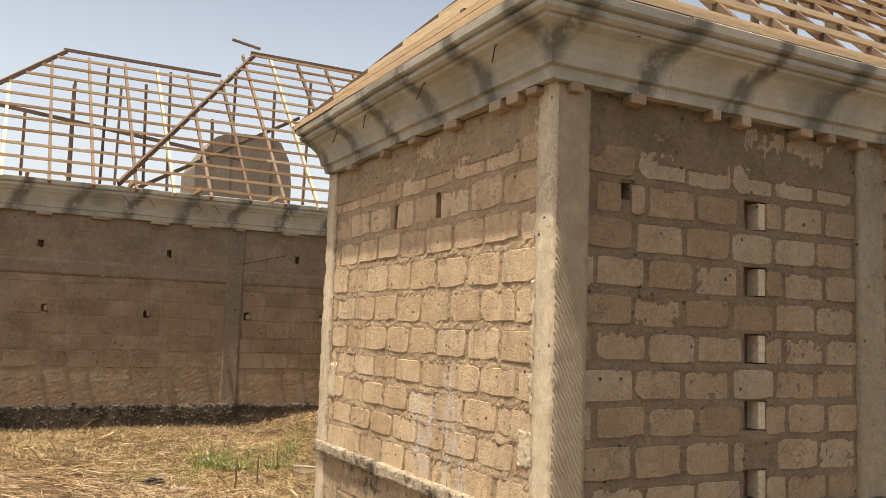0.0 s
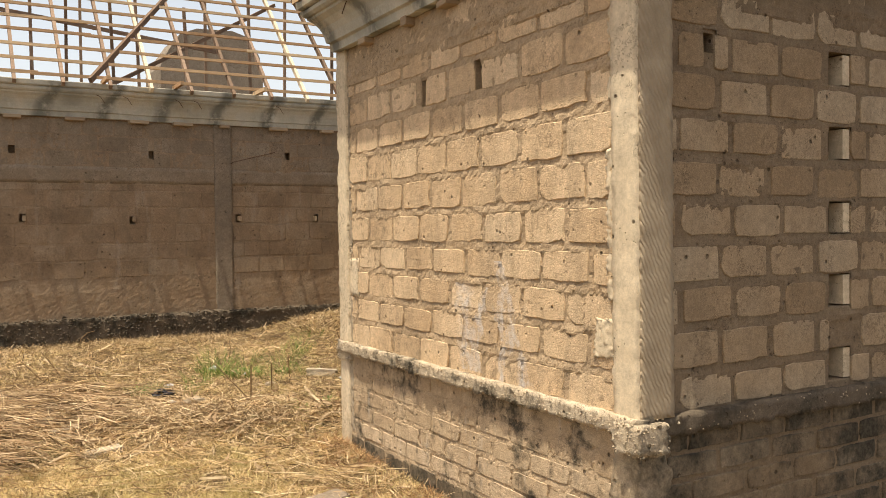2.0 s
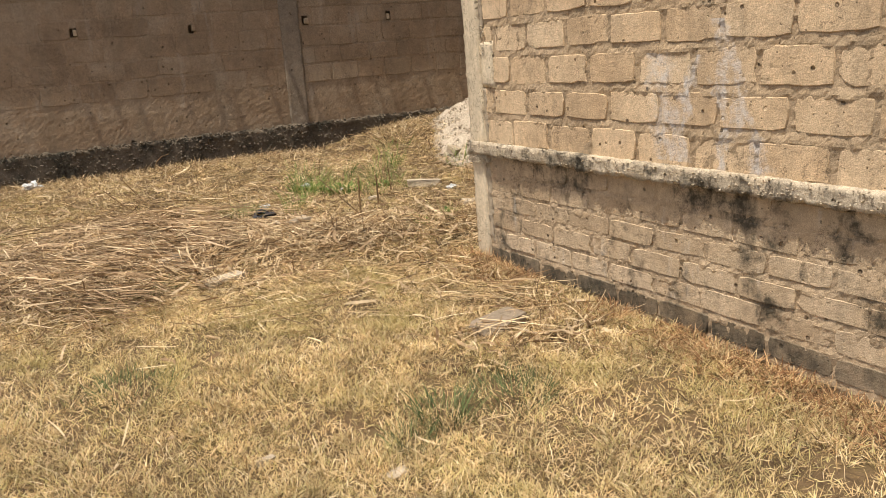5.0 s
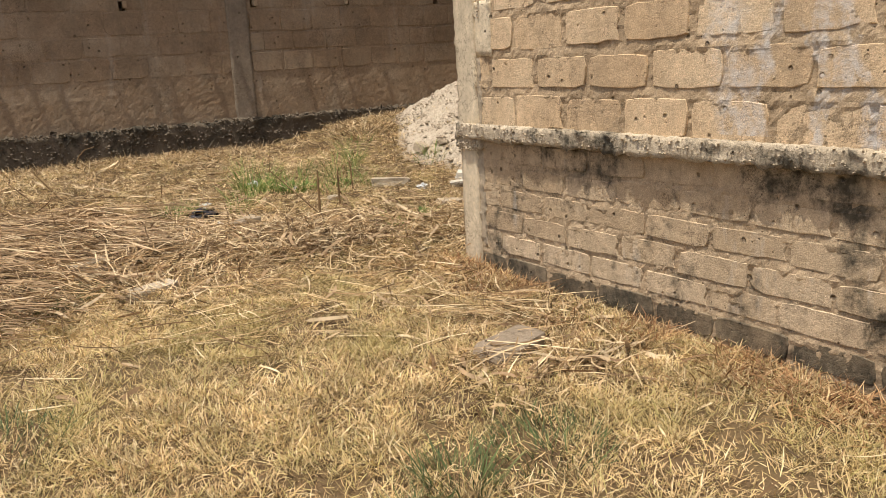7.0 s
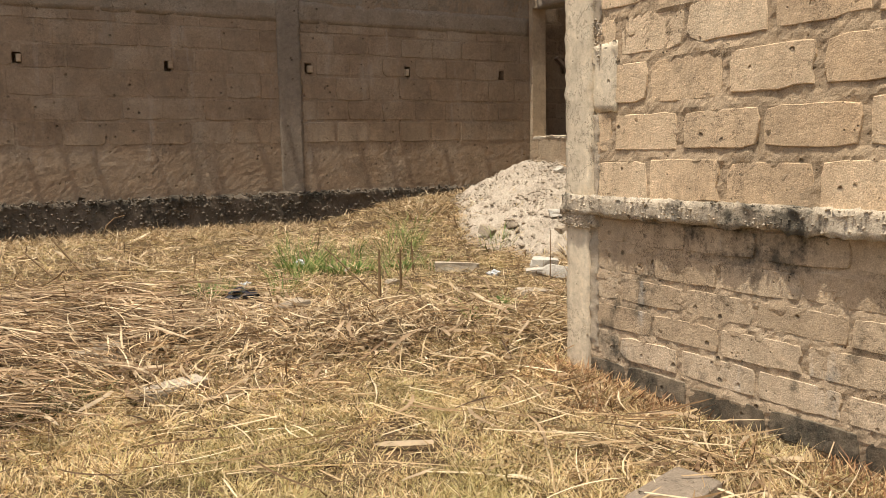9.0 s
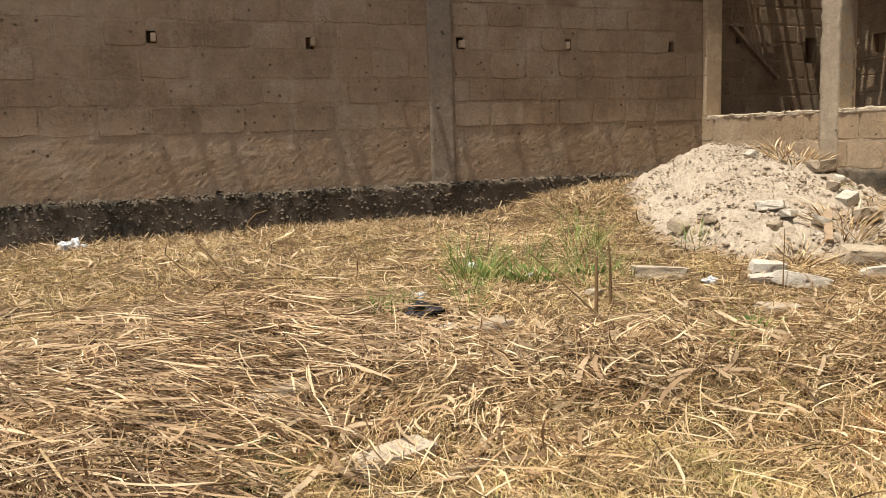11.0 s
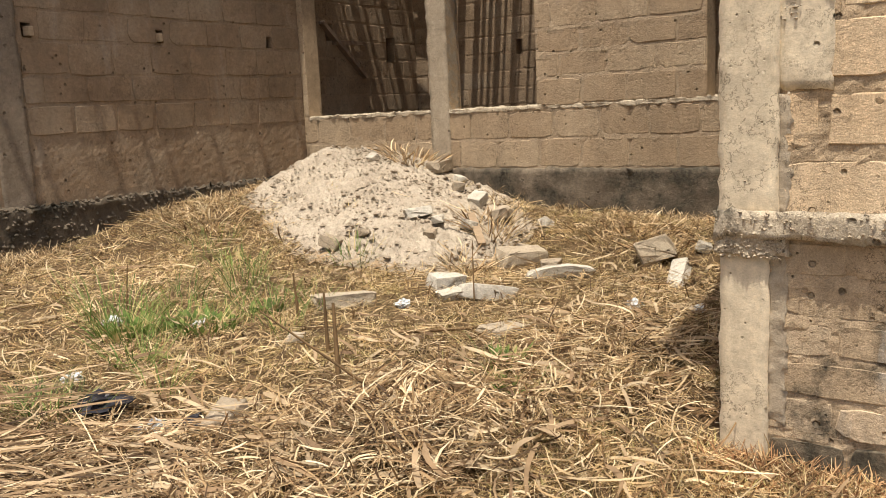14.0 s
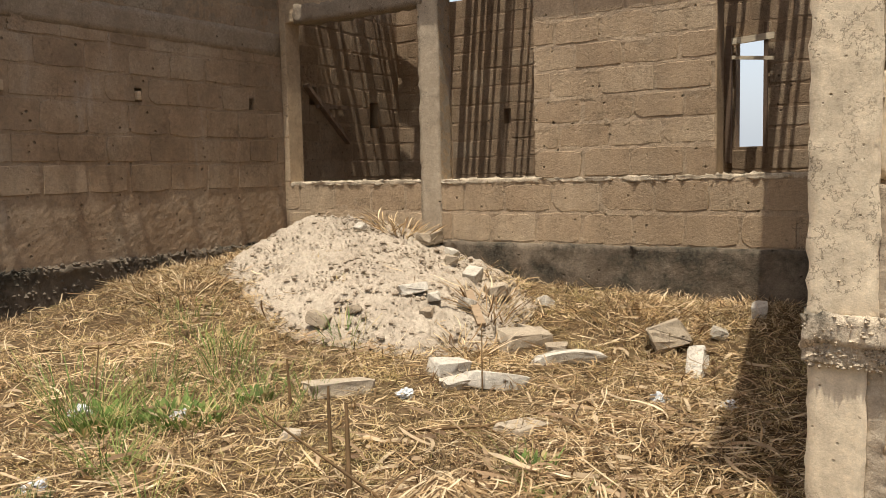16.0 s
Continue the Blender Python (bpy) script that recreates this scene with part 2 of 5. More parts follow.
def make_blades(name, stops, glow=0.25, rough=0.7, green=0.0):
    """Grass and straw: colour by blade, a little light through the leaf."""
    k = Mat(name, rough)
    isl = k.pos.outputs["Random Per Island"]
    col = k.ramp(isl, *stops)
    col = k.mix(0.6, col, k.ramp(k.noise(0.9, 4), (0.3, 0.72), (0.7, 1.15)), "MULTIPLY")
    col = k.mix(0.75, col, k.ramp(k.noise(4.5, 4, 0.65), (0.34, 0.60), (0.62, 1.25)), "MULTIPLY")
    if green:
        col = k.mix(k.math("MULTIPLY", k.ramp(k.noise(1.3, 5, 0.65), (0.50, 0.0), (0.66, 1.0)), green), col, (0.34, 0.30, 0.105))
    k.link(col, k.b.inputs["Base Color"])
    tr = k.t.nodes.new("ShaderNodeBsdfTranslucent")
    k.link(col, tr.inputs[0])
    ms = k.t.nodes.new("ShaderNodeMixShader")
    ms.inputs[0].default_value = glow
    k.link(k.b.outputs[0], ms.inputs[1])
    k.link(tr.outputs[0], ms.inputs[2])
    k.link(ms.outputs[0], k.t.nodes["Material Output"].inputs[0])
    return k.m


straw_mat = make_blades("straw", ((0.0, (0.065, 0.038, 0.019)), (0.25, (0.22, 0.135, 0.066)), (0.6, (0.50, 0.355, 0.19)), (1.0, (0.84, 0.69, 0.46))))
stem_mat = make_blades("brown_stem", ((0.0, (0.07, 0.042, 0.022)), (0.4, (0.27, 0.178, 0.098)), (0.8, (0.44, 0.315, 0.19)), (1.0, (0.66, 0.51, 0.33))))
leaf_mat = make_blades("withered_leaf", ((0.0, (0.20, 0.125, 0.07)), (0.4, (0.36, 0.25, 0.145)), (1.0, (0.58, 0.46, 0.30))))
thatch_mat = make_blades("thatch", ((0.0, (0.08, 0.048, 0.022)), (0.4, (0.40, 0.27, 0.125)), (1.0, (0.78, 0.60, 0.36))), green=0.3)
turf_mat = make_blades("dry_turf", ((0.0, (0.10, 0.064, 0.026)), (0.22, (0.52, 0.37, 0.19)), (0.6, (0.70, 0.53, 0.285)), (0.8, (0.47, 0.41, 0.16)), (1.0, (0.88, 0.73, 0.49))), green=0.5)
green_mat = make_blades("green_leaf", ((0.0, (0.085, 0.14, 0.032)), (0.45, (0.16, 0.245, 0.06)), (0.75, (0.27, 0.32, 0.10)), (0.85, (0.46, 0.37, 0.17)), (1.0, (0.58, 0.45, 0.23))))
moss_mat = make_blades("dark_green_leaf", ((0.0, (0.05, 0.075, 0.03)), (0.6, (0.105, 0.14, 0.05)), (1.0, (0.28, 0.24, 0.11))))
rusty_herb = make_blades("rusty_herb", ((0.0, (0.17, 0.085, 0.04)), (0.5, (0.38, 0.21, 0.10)), (1.0, (0.60, 0.43, 0.23))))
stalk_mat = make_blades("dry_stalk", ((0.0, (0.13, 0.078, 0.038)), (1.0, (0.24, 0.155, 0.075))), 0.0)


def plain(name, colour, rough=0.6, metal=0.0, noise_scale=30):
    k = Mat(name, rough)
    k.b.inputs["Metallic"].default_value = metal
    col = k.mix(0.5, colour, k.ramp(k.noise(noise_scale, 4), (0.3, 0.6), (0.7, 1.25)), "MULTIPLY")
    return k.done(col, k.bump(k.noise(noise_scale * 2, 3), 0.3, 0.004))


rust = plain("rusty_steel", (0.10, 0.055, 0.035), 0.85, 0.3)
black_plastic = plain("black_plastic", (0.025, 0.025, 0.032), 0.35)
blue_plastic = plain("pale_plastic", (0.60, 0.63, 0.65), 0.3)
tower_mat = sandcrete("tower_render", (0.17, 0.14, 0.11), (0.24, 0.20, 0.155), (0.30, 0.255, 0.20))


# ---- building helpers ----
def mesh_ob(name, verts, faces, material, parent=None, label=""):
    me = bpy.data.meshes.new(name)
    me.from_pydata([tuple(v) for v in verts], [], faces)
    me.materials.append(material)
    me.update()
    ob = new(name, me)
    ob.parent = parent
    return tagged(ob, label)


def part(name, bm, material, parent=None, label=""):
    me = bpy.data.meshes.new(name)
    bm.to_mesh(me)
    bm.free()
    me.materials.append(material)
    ob = new(name, me)
    ob.parent = parent
    return tagged(ob, label)


def add_box(bm, x0, x1, y0, y1, z0, z1):
    m = Matrix.LocRotScale(((x0 + x1) / 2, (y0 + y1) / 2, (z0 + z1) / 2), None, (x1 - x0, y1 - y0, z1 - z0))
    return bmesh.ops.create_cube(bm, size=1, matrix=m)["verts"]


def add_beam(bm, a, b, w, h):
    """A squared timber from a to b, w wide and h deep."""
    a, b = Vector(a), Vector(b)
    d = b - a
    m = Matrix.Translation((a + b) / 2) @ d.to_track_quat("X", "Z").to_matrix().to_4x4() @ Matrix.Diagonal((d.length, w, h, 1))
    return bmesh.ops.create_cube(bm, size=1, matrix=m)["verts"]


def beam(name, a, b, w, h, material, parent=None, label=""):
    bm = bmesh.new()
    add_beam(bm, a, b, w, h)
    return part(name, bm, material, parent, label)


def empty(name, at=(0, 0, 0)):
    ob = new(name)
    ob.location = at
    return ob


def rough_box(x0, x1, y0, y1, z0, z1, step=0.06, amount=0.012, seed=0.0, scale=9.0):
    """A cast-concrete box whose faces and edges are uneven."""
    bm = bmesh.new()
    add_box(bm, x0, x1, y0, y1, z0, z1)
    for axis, (lo, hi) in enumerate(((x0, x1), (y0, y1), (z0, z1))):
        n = max(4, min(180, int((hi - lo) / step)))
        for i in range(1, n):
            co, no = [0, 0, 0], [0, 0, 0]
            co[axis], no[axis] = lo + (hi - lo) * i / n, 1
            bmesh.ops.bisect_plane(bm, geom=bm.verts[:] + bm.edges[:] + bm.faces[:], plane_co=co, plane_no=no)
    off = Vector((seed, seed * 1.7, -seed))
    for v in bm.verts:
        edge = sum(1 for c, lo, hi in ((v.co.x, x0, x1), (v.co.y, y0, y1), (v.co.z, z0, z1)) if min(abs(c - lo), abs(c - hi)) < 1e-4)
        n1 = noise.noise_vector(v.co * scale + off)
        n2 = noise.noise_vector(v.co * scale * 2.3 + off)
        k = amount * (1.5 if edge > 1 else 0.5)
        v.co += k * (0.6 * n1 + 0.6 * n2)
    for f in bm.faces:
        f.smooth = True
    return bm


def smooth(a, b, x):
    t = min(1.0, max(0.0, (x - a) / (b - a)))
    return t * t * (3 - 2 * t)


PROF_Y = (-60, -3, 0.2, 1.3, 2.2, 3.7, 5, 6.7, 7.5, 9.8, 11.3, 12.3, 14.0, 15.5, 40)
PROF_Z = (0.3, 0.2, 0.15, 0.07, -0.15, -0.55, -0.78, -0.75, -0.68, -0.62, -0.585, -0.53, -0.38, -0.30, -0.3)


def ground_z(x, y):
    base = float(np.interp(y, PROF_Y, PROF_Z))
    side = smooth(1.2, 2.8, x) * (1 - smooth(5.2, 6.0, y))
    base = base + (-0.80 - base) * side
    base -= 0.07 * smooth(1.6, 3.3, x) * smooth(6.5, 7.5, y) * (1 - smooth(9.0, 9.8, y))
    base += 0.28 * smooth(3.9, 6.0, x) * smooth(12.9, 15.0, y)
    base += 0.30 * smooth(5.9, 7.6, x) * smooth(9.2, 10.0, y) * (1 - 0.7 * smooth(12.5, 14.5, y))
    near = 1 - smooth(18, 40, math.hypot(x - 2, y - 6))
    bumps = 0.035 * noise.noise(Vector((x * 0.9, y * 0.9, 3.1))) + 0.022 * noise.noise(Vector((x * 3.1, y * 3.1, 7.7)))
    return base + near * bumps


HEAP_X, HEAP_Y = 6.80, 14.35      # crest of the sand heap, which runs out to the south-west


def heap_h(x, y):
    """Height of the tipped sand over the ground: a crest with a long toe and a broad eastern side."""
    dx, dy = x - HEAP_X, y - HEAP_Y
    along, across = -0.483 * dx - 0.875 * dy, 0.875 * dx - 0.483 * dy
    crest = float(np.interp(along, (-1.3, 0.0, 1.03, 2.0, 2.5, 2.9), (0.0, 0.68, 0.49, 0.35, 0.16, -0.06)))
    reach = (1.30 + 0.15 * along) if across < 0 else 2.3
    top = -0.20 - 0.135 * along + crest - (0.62 if across < 0 else 0.36) * max(0.0, math.hypot(across, 0.12) - 0.12) / reach
    return max(0.0, top - ground_z(x, y))


def lie(x, y):
    """Height of the visible surface, ground or heap."""
    return max(ground_z(x, y), ground_z(x, y) - 0.03 + heap_h(x, y))


# ---- ground ----
def build_ground():
    near_x = np.arange(-5, 9.01, 0.14)
    near_y = np.arange(-3, 16.01, 0.14)
    xs = np.concatenate(([-900, -300, -120, -60, -30, -16, -9], near_x, [11, 14, 20, 35, 70, 150, 400, 900]))
    ys = np.concatenate(([-900, -300, -120, -60, -30, -14, -7], near_y, [18, 22, 30, 50, 90, 200, 500, 900]))
    verts = [(x, y, ground_z(x, y)) for y in ys for x in xs]
    n = len(xs)
    faces = [(j * n + i, j * n + i + 1, (j + 1) * n + i + 1, (j + 1) * n + i) for j in range(len(ys) - 1) for i in range(n - 1)]
    ob = mesh_ob("ground", verts, faces, soil)
    ob.data.polygons.foreach_set("use_smooth", [True] * len(faces))
    tagged(ob, "dry brown earth of an overgrown building plot", "ground", kind="structure")


build_ground()


# ---- block walls ----
def block_mesh(seed, inset_u, inset_z):
    """One hand-made block: worn outline, rounded front edge; front at y = -1, back at y = 0."""
    rng = random.Random(seed)
    ring = []
    base = [(-0.5 + i / 5, -0.5) for i in range(5)] + [(0.5, -0.5 + i / 3) for i in range(3)] + [(0.5 - i / 5, 0.5) for i in range(5)] + [(-0.5, 0.5 - i / 3) for i in range(3)]
    for (u, z) in base:
        corner = abs(u) > 0.49 and abs(z) > 0.49
        pull = rng.uniform(0.015, 0.07) if corner else rng.uniform(-0.01, 0.025)
        if rng.random() < 0.06:
            pull += 0.05
        ring.append((u * (1 - 0.8 * pull) + rng.uniform(-0.012, 0.012), z * (1 - 2.2 * pull)))
    verts, faces, n = [], [], len(ring)
    verts += [(u, 0.0, z) for u, z in ring]
    verts += [(u, -0.45, z) for u, z in ring]
    verts += [(u * (1 - inset_u * 0.8), -0.88 + rng.uniform(-0.04, 0.04), z * (1 - inset_z * 0.8)) for u, z in ring]
    verts += [(u * (1 - 2.0 * inset_u), -1.0 + rng.uniform(-0.03, 0.03), z * (1 - 2.0 * inset_z)) for u, z in ring]
    for r in range(3):
        for i in range(n):
            j = (i + 1) % n
            faces.append((r * n + i, r * n + j, (r + 1) * n + j, (r + 1) * n + i))
    faces.append(tuple(range(3 * n, 4 * n)))
    me = bpy.data.meshes.new("block")
    me.from_pydata(verts, [], faces)
    me.update()
    return me


BLOCKS = {}


def block_set(material, inset_u=0.035, inset_z=0.07):
    key = (material.name, inset_u)
    if key not in BLOCKS:
        BLOCKS[key] = []
        for s in range(9):
            me = block_mesh(s * 7 + 1, inset_u, inset_z)
            me.materials.append(material)
            BLOCKS[key].append(me)
    return BLOCKS[key]


def lay_blocks(wall, facing, plane, u0, u1, courses, material, depth=0.025, joint=0.028, length=0.475, holes=(), seed=1, inset=0.035, name="block", jog=0.008, bed=0.0, bond=None):
    """Blocks in courses on a wall's face. facing 'y': the face looks to -y, u is x; 'x': it looks to -x, u is y."""
    rng = random.Random(seed)
    meshes = block_set(material, inset, inset * 2)
    for row, (z0, z1) in enumerate(courses):
        u = bond[row % 2] + rng.uniform(-0.015, 0.015) if bond else u0 - (0.5 if row % 2 else 0.0) * length - rng.uniform(0, 0.05)
        while u < u1:
            w = length * (rng.uniform(0.985, 1.015) if bond else rng.uniform(0.93, 1.07))
            if u + w < u0 + 0.07:
                u += w
                continue
            a, b = max(u, u0), min(u + w - joint * rng.uniform(0.7, 1.5), u1)
            u += w
            spans = [(a, b)]
            for (h0, h1, g0, g1) in holes:
                if g0 < z1 - 0.02 and g1 > z0 + 0.02:
                    spans = [s for (p, q) in spans for s in ((p, min(q, h0)), (max(p, h1), q)) if s[1] - s[0] > 0.05]
            for p, q in spans:
                if q - p < 0.07:
                    continue
                lift = rng.uniform(-jog, jog)
                zc, h = (z0 + z1) / 2 + lift, z1 - z0 - (bed or joint) * rng.uniform(0.75, 1.3)
                d = depth * rng.uniform(0.65, 1.3)
                ob = new(name, rng.choice(meshes))
                ob.parent = wall
                c = (p + q) / 2
                tilt = radians(rng.uniform(-0.9, 0.9))
                flip = rng.choice((-1, 1))
                if facing == "y":
                    ob.matrix_basis = Matrix.Translation((c, plane, zc)) @ Euler((0, tilt, 0)).to_matrix().to_4x4() @ Matrix.Diagonal((q - p, d, h, 1))
                else:
                    ob.matrix_basis = Matrix.Translation((plane, c, zc)) @ Euler((0, 0, radians(-90))).to_matrix().to_4x4() @ Euler((0, tilt, 0)).to_matrix().to_4x4() @ Matrix.Diagonal((q - p, d, h, 1))


def rows(z0, z1, step, rng_seed=0):
    n = max(1, round((z1 - z0) / step))
    return [(z0 + (z1 - z0) * i / n, z0 + (z1 - z0) * (i + 1) / n) for i in range(n)]


def wall_mesh(name, facing, plane, thick, u0, u1, z0, z1, holes, material, hole_depth=0.12):
    """A wall slab with its openings: holes are (u0, u1, z0, z1, through)."""
    bm = bmesh.new()
    us = sorted({u0, u1, *[h[0] for h in holes], *[h[1] for h in holes]})
    zs = sorted({z0, z1, *[h[2] for h in holes], *[h[3] for h in holes]})
    for a, b in zip(us, us[1:]):
        for c, d in zip(zs, zs[1:]):
            mid_u, mid_z = (a + b) / 2, (c + d) / 2
            front = plane
            skip = False
            for h in holes:
                if h[0] < mid_u < h[1] and h[2] < mid_z < h[3]:
                    skip, front = h[4], plane + hole_depth
            if skip:
                continue
            if facing == "y":
                add_box(bm, a, b, front, plane + thick, c, d)
            else:
                add_box(bm, front, plane + thick, a, b, c, d)
    return part(name, bm, material)


def mortar_skin(wall, facing, plane, u0, u1, z0, z1, holes, material, step=0.03, proud=0.012, rough=0.014, seed=1.0, beds=(), lip=0.0, cover=99.0):
    """The uneven bed of mortar between the blocks, smeared over their edges here and there."""
    nu, nz = int((u1 - u0) / step), int((z1 - z0) / step)
    verts, faces = [], []
    for j in range(nz + 1):
        for i in range(nu + 1):
            u, z = u0 + (u1 - u0) * i / nu, z0 + (z1 - z0) * j / nz
            p = Vector((u, seed, z))
            d = proud + rough * (0.6 * noise.noise(p * 7) + 0.8 * noise.noise(p * 19) + 0.5 * noise.noise(p * 41))
            if z > cover:
                d += 0.013 + 0.016 * noise.noise(Vector((u * 2.1, seed, z * 3.0)))
            if lip:
                wob = 0.022 * noise.noise(p * 5.3) + 0.012 * noise.noise(p * 16)
                for zb in beds:
                    # squeezed-out bed: flush over the course below, undercut at the course above
                    e = (z - zb - wob) / 0.026
                    if -2.4 < e < 1.0:
                        k = min(1.0, (1 - e) / 1.8) if e > -1.3 else (e + 2.4) / 1.1
                        d += lip * k * min(1.0, max(0.35, 0.7 + 1.3 * noise.noise(Vector((u * 2.3, zb * 5.1, seed)))))
            verts.append((u, plane - d, z) if facing == "y" else (plane - d, u, z))
    for j in range(nz):
        for i in range(nu):
            u, z = u0 + (u1 - u0) * (i + 0.5) / nu, z0 + (z1 - z0) * (j + 0.5) / nz
            if any(h[0] - 0.01 < u < h[1] + 0.01 and h[2] - 0.01 < z < h[3] + 0.01 for h in holes):
                continue
            a = j * (nu + 1) + i
            f = (a, a + 1, a + nu + 2, a + nu + 1)
            faces.append(f if facing == "y" else f[::-1])
    mesh_ob("mortar", verts, faces, material, wall)


# ---- far building: long wall ----
FAR_Y = 15.54
putlogs = [(0.71, 2.74), (2.75, 2.72), (5.07, 2.77), (0.84, 1.70), (2.43, 1.66), (4.17, 1.68), (5.59, 1.68), (7.11, 1.675), (-0.75, 1.69)]
far_holes = [(x - 0.045, x + 0.045, z - 0.07, z + 0.06, False) for x, z in putlogs]
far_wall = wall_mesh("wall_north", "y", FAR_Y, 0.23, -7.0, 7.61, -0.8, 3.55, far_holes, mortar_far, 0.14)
tagged(far_wall, "long brown sandcrete block wall in shade with putlog holes", "wall", kind="structure")

# ---- courtyard side wall with unglazed window openings ----
SIDE_X = 7.61
SILL = 0.775
side_holes = [(13.60, 15.45, SILL, 2.62, True), (12.28, 13.36, SILL, 2.75, True), (9.3, 10.55, SILL, 2.6, True)]
side_wall = wall_mesh("wall_east", "x", SIDE_X, 0.23, 9.0, 15.77, -0.8, 3.55, side_holes, mortar_tan)
tagged(side_wall, "sunlit tan block wall with empty window openings", "wall", kind="structure")

# ---- room behind the openings ----
INNER_X = 10.3
# inner walls take the dark far-wall colours, which carry the room's shade
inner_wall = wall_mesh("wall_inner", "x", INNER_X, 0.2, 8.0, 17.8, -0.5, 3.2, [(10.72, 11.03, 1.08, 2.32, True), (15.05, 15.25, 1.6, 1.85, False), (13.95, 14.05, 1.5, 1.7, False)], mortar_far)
tagged(inner_wall, "bare inner block wall striped by roof shadows", "wall", kind="structure")
bm = bmesh.new()
add_box(bm, SIDE_X + 0.23, INNER_X, 9.0, 15.77, -0.7, 0.05)
tagged(part("floor_inner", bm, soil), "bare earth fill inside unfinished rooms", "floor", kind="structure")
bm = bmesh.new()
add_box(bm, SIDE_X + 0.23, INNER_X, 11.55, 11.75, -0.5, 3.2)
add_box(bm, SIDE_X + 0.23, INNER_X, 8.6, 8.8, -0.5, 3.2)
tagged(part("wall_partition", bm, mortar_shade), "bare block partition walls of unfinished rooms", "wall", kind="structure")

inner_north = wall_mesh("wall_inner_north", "y", 15.77, 0.2, SIDE_X + 0.23, INNER_X, -0.5, 3.2, [(8.35, 8.5, 1.75, 1.98, False), (9.6, 9.8, 1.5, 1.85, False)], mortar_far, 0.15)
tagged(inner_north, "bare block end wall of the roofless room", "wall", kind="structure")

# ---- near wing ----
HUT_X, HUT_Y, HUT_FAR = 3.34, 4.82, 9.10
hut_holes = [(7.30, 7.38, 2.46, 2.68, False), (6.45, 6.54, 2.48, 2.70, False)]
hut_west = wall_mesh("wall_wing_west", "x", HUT_X + 0.02, 0.2, HUT_Y + 0.02, HUT_FAR - 0.02, -1.1, 3.7, hut_holes, mortar_tan, 0.1)
tagged(hut_west, "sunlit tan sandcrete block wall with ragged mortar joints", "wall", kind="structure")
vents = [(5.12, 5.36, z, z + 0.225, False) for z in (0.36, 0.87, 1.37, 1.88, 2.39)]
south_holes = [(3.93, 4.02, 2.50, 2.62, False)] + vents
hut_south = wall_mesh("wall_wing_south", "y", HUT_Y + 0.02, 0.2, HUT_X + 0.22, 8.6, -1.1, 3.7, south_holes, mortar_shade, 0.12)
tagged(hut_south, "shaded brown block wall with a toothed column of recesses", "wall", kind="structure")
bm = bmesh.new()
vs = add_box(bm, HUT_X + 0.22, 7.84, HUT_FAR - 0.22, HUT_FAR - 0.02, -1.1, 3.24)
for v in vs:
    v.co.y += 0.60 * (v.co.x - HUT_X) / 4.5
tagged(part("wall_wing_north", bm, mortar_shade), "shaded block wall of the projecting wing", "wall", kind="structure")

# ---- columns, ledges and plinths ----
def column(name, dims, material, seed, label, amount=0.012):
    ob = part(name, rough_box(*dims, 0.035, amount, seed, 10.0), material)
    return tagged(ob, label, "column", "concrete columns", "structure")


column("column_corner", (3.325, 3.60, 4.775, 4.985, 0.30, 3.25), concrete_pale, 1.0, "pale cast concrete corner column with ragged edges")
column("column_far_corner", (3.322, 3.56, 8.90, 9.125, 0.30, 3.25), concrete_pale, 2.0, "pale pitted concrete corner column of the wing")
column("column_corner_foot", (3.33, 3.58, 4.78, 5.0, -1.1, 0.22), concrete_foot, 3.0, "stained eroded concrete column foot", 0.04)
column("column_far_foot", (3.325, 3.56, 8.93, 9.12, -1.1, 0.22), concrete_pale, 4.0, "smooth concrete foot of a corner column", 0.006)
column("column_south", (6.40, 6.72, 4.79, 5.05, -1.0, 3.25), concrete_grey, 5.0, "grey cast concrete column between block panels")
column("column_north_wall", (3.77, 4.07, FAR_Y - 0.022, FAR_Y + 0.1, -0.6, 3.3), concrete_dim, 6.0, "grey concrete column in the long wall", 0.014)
column("column_window", (7.585, 7.82, 13.36, 13.60, -0.4, 3.3), concrete_grey, 7.0, "slim concrete column between two window openings", 0.012)
for i, (y0, y1, z0, z1) in enumerate(((8.845, 8.93, 1.2, 1.75), (8.87, 8.93, 1.72, 2.4), (8.86, 8.93, 0.32, 0.78), (8.865, 8.94, -0.55, 0.17), (8.86, 8.92, 2.35, 3.1), (4.97, 5.05, 1.0, 1.9), (4.97, 5.03, 2.2, 3.0))):
    tagged(part("cement_smear", rough_box(3.345, 3.39, y0, y1, z0, z1, 0.016, 0.02, 40.0 + i, 19.0), concrete_grey if i < 5 else concrete_pale), "ragged cement squeezed out along the column edge", "cement", "cement smears", "structure")
column("column_patch", (3.338, 3.40, 8.71, 8.92, 0.79, 1.16), concrete_pale, 8.0, "smeared cement patch on block wall", 0.02)
k = Mat("scratched_render", 0.95)
wave = k.n("ShaderNodeTexWave", Scale=9.0, Distortion=5.0, Detail=3.0)
mp = k.n("ShaderNodeMapping")
mp.inputs["Rotation"].default_value = (0, radians(26), 0)
mp.inputs["Scale"].default_value = (1.3, 1.0, 1.3)
k.link(k.pos.outputs["Position"], mp.inputs["Vector"])
k.link(mp.outputs[0], wave.inputs["Vector"])
col = k.ramp(k.noise(6, 5), (0.3, (0.30, 0.235, 0.16)), (0.7, (0.42, 0.34, 0.24)))
scratched = k.done(col, k.bump(k.noise(70, 3), 0.5, 0.006, k.bump(wave.outputs["Fac"], 0.45, 0.015)))
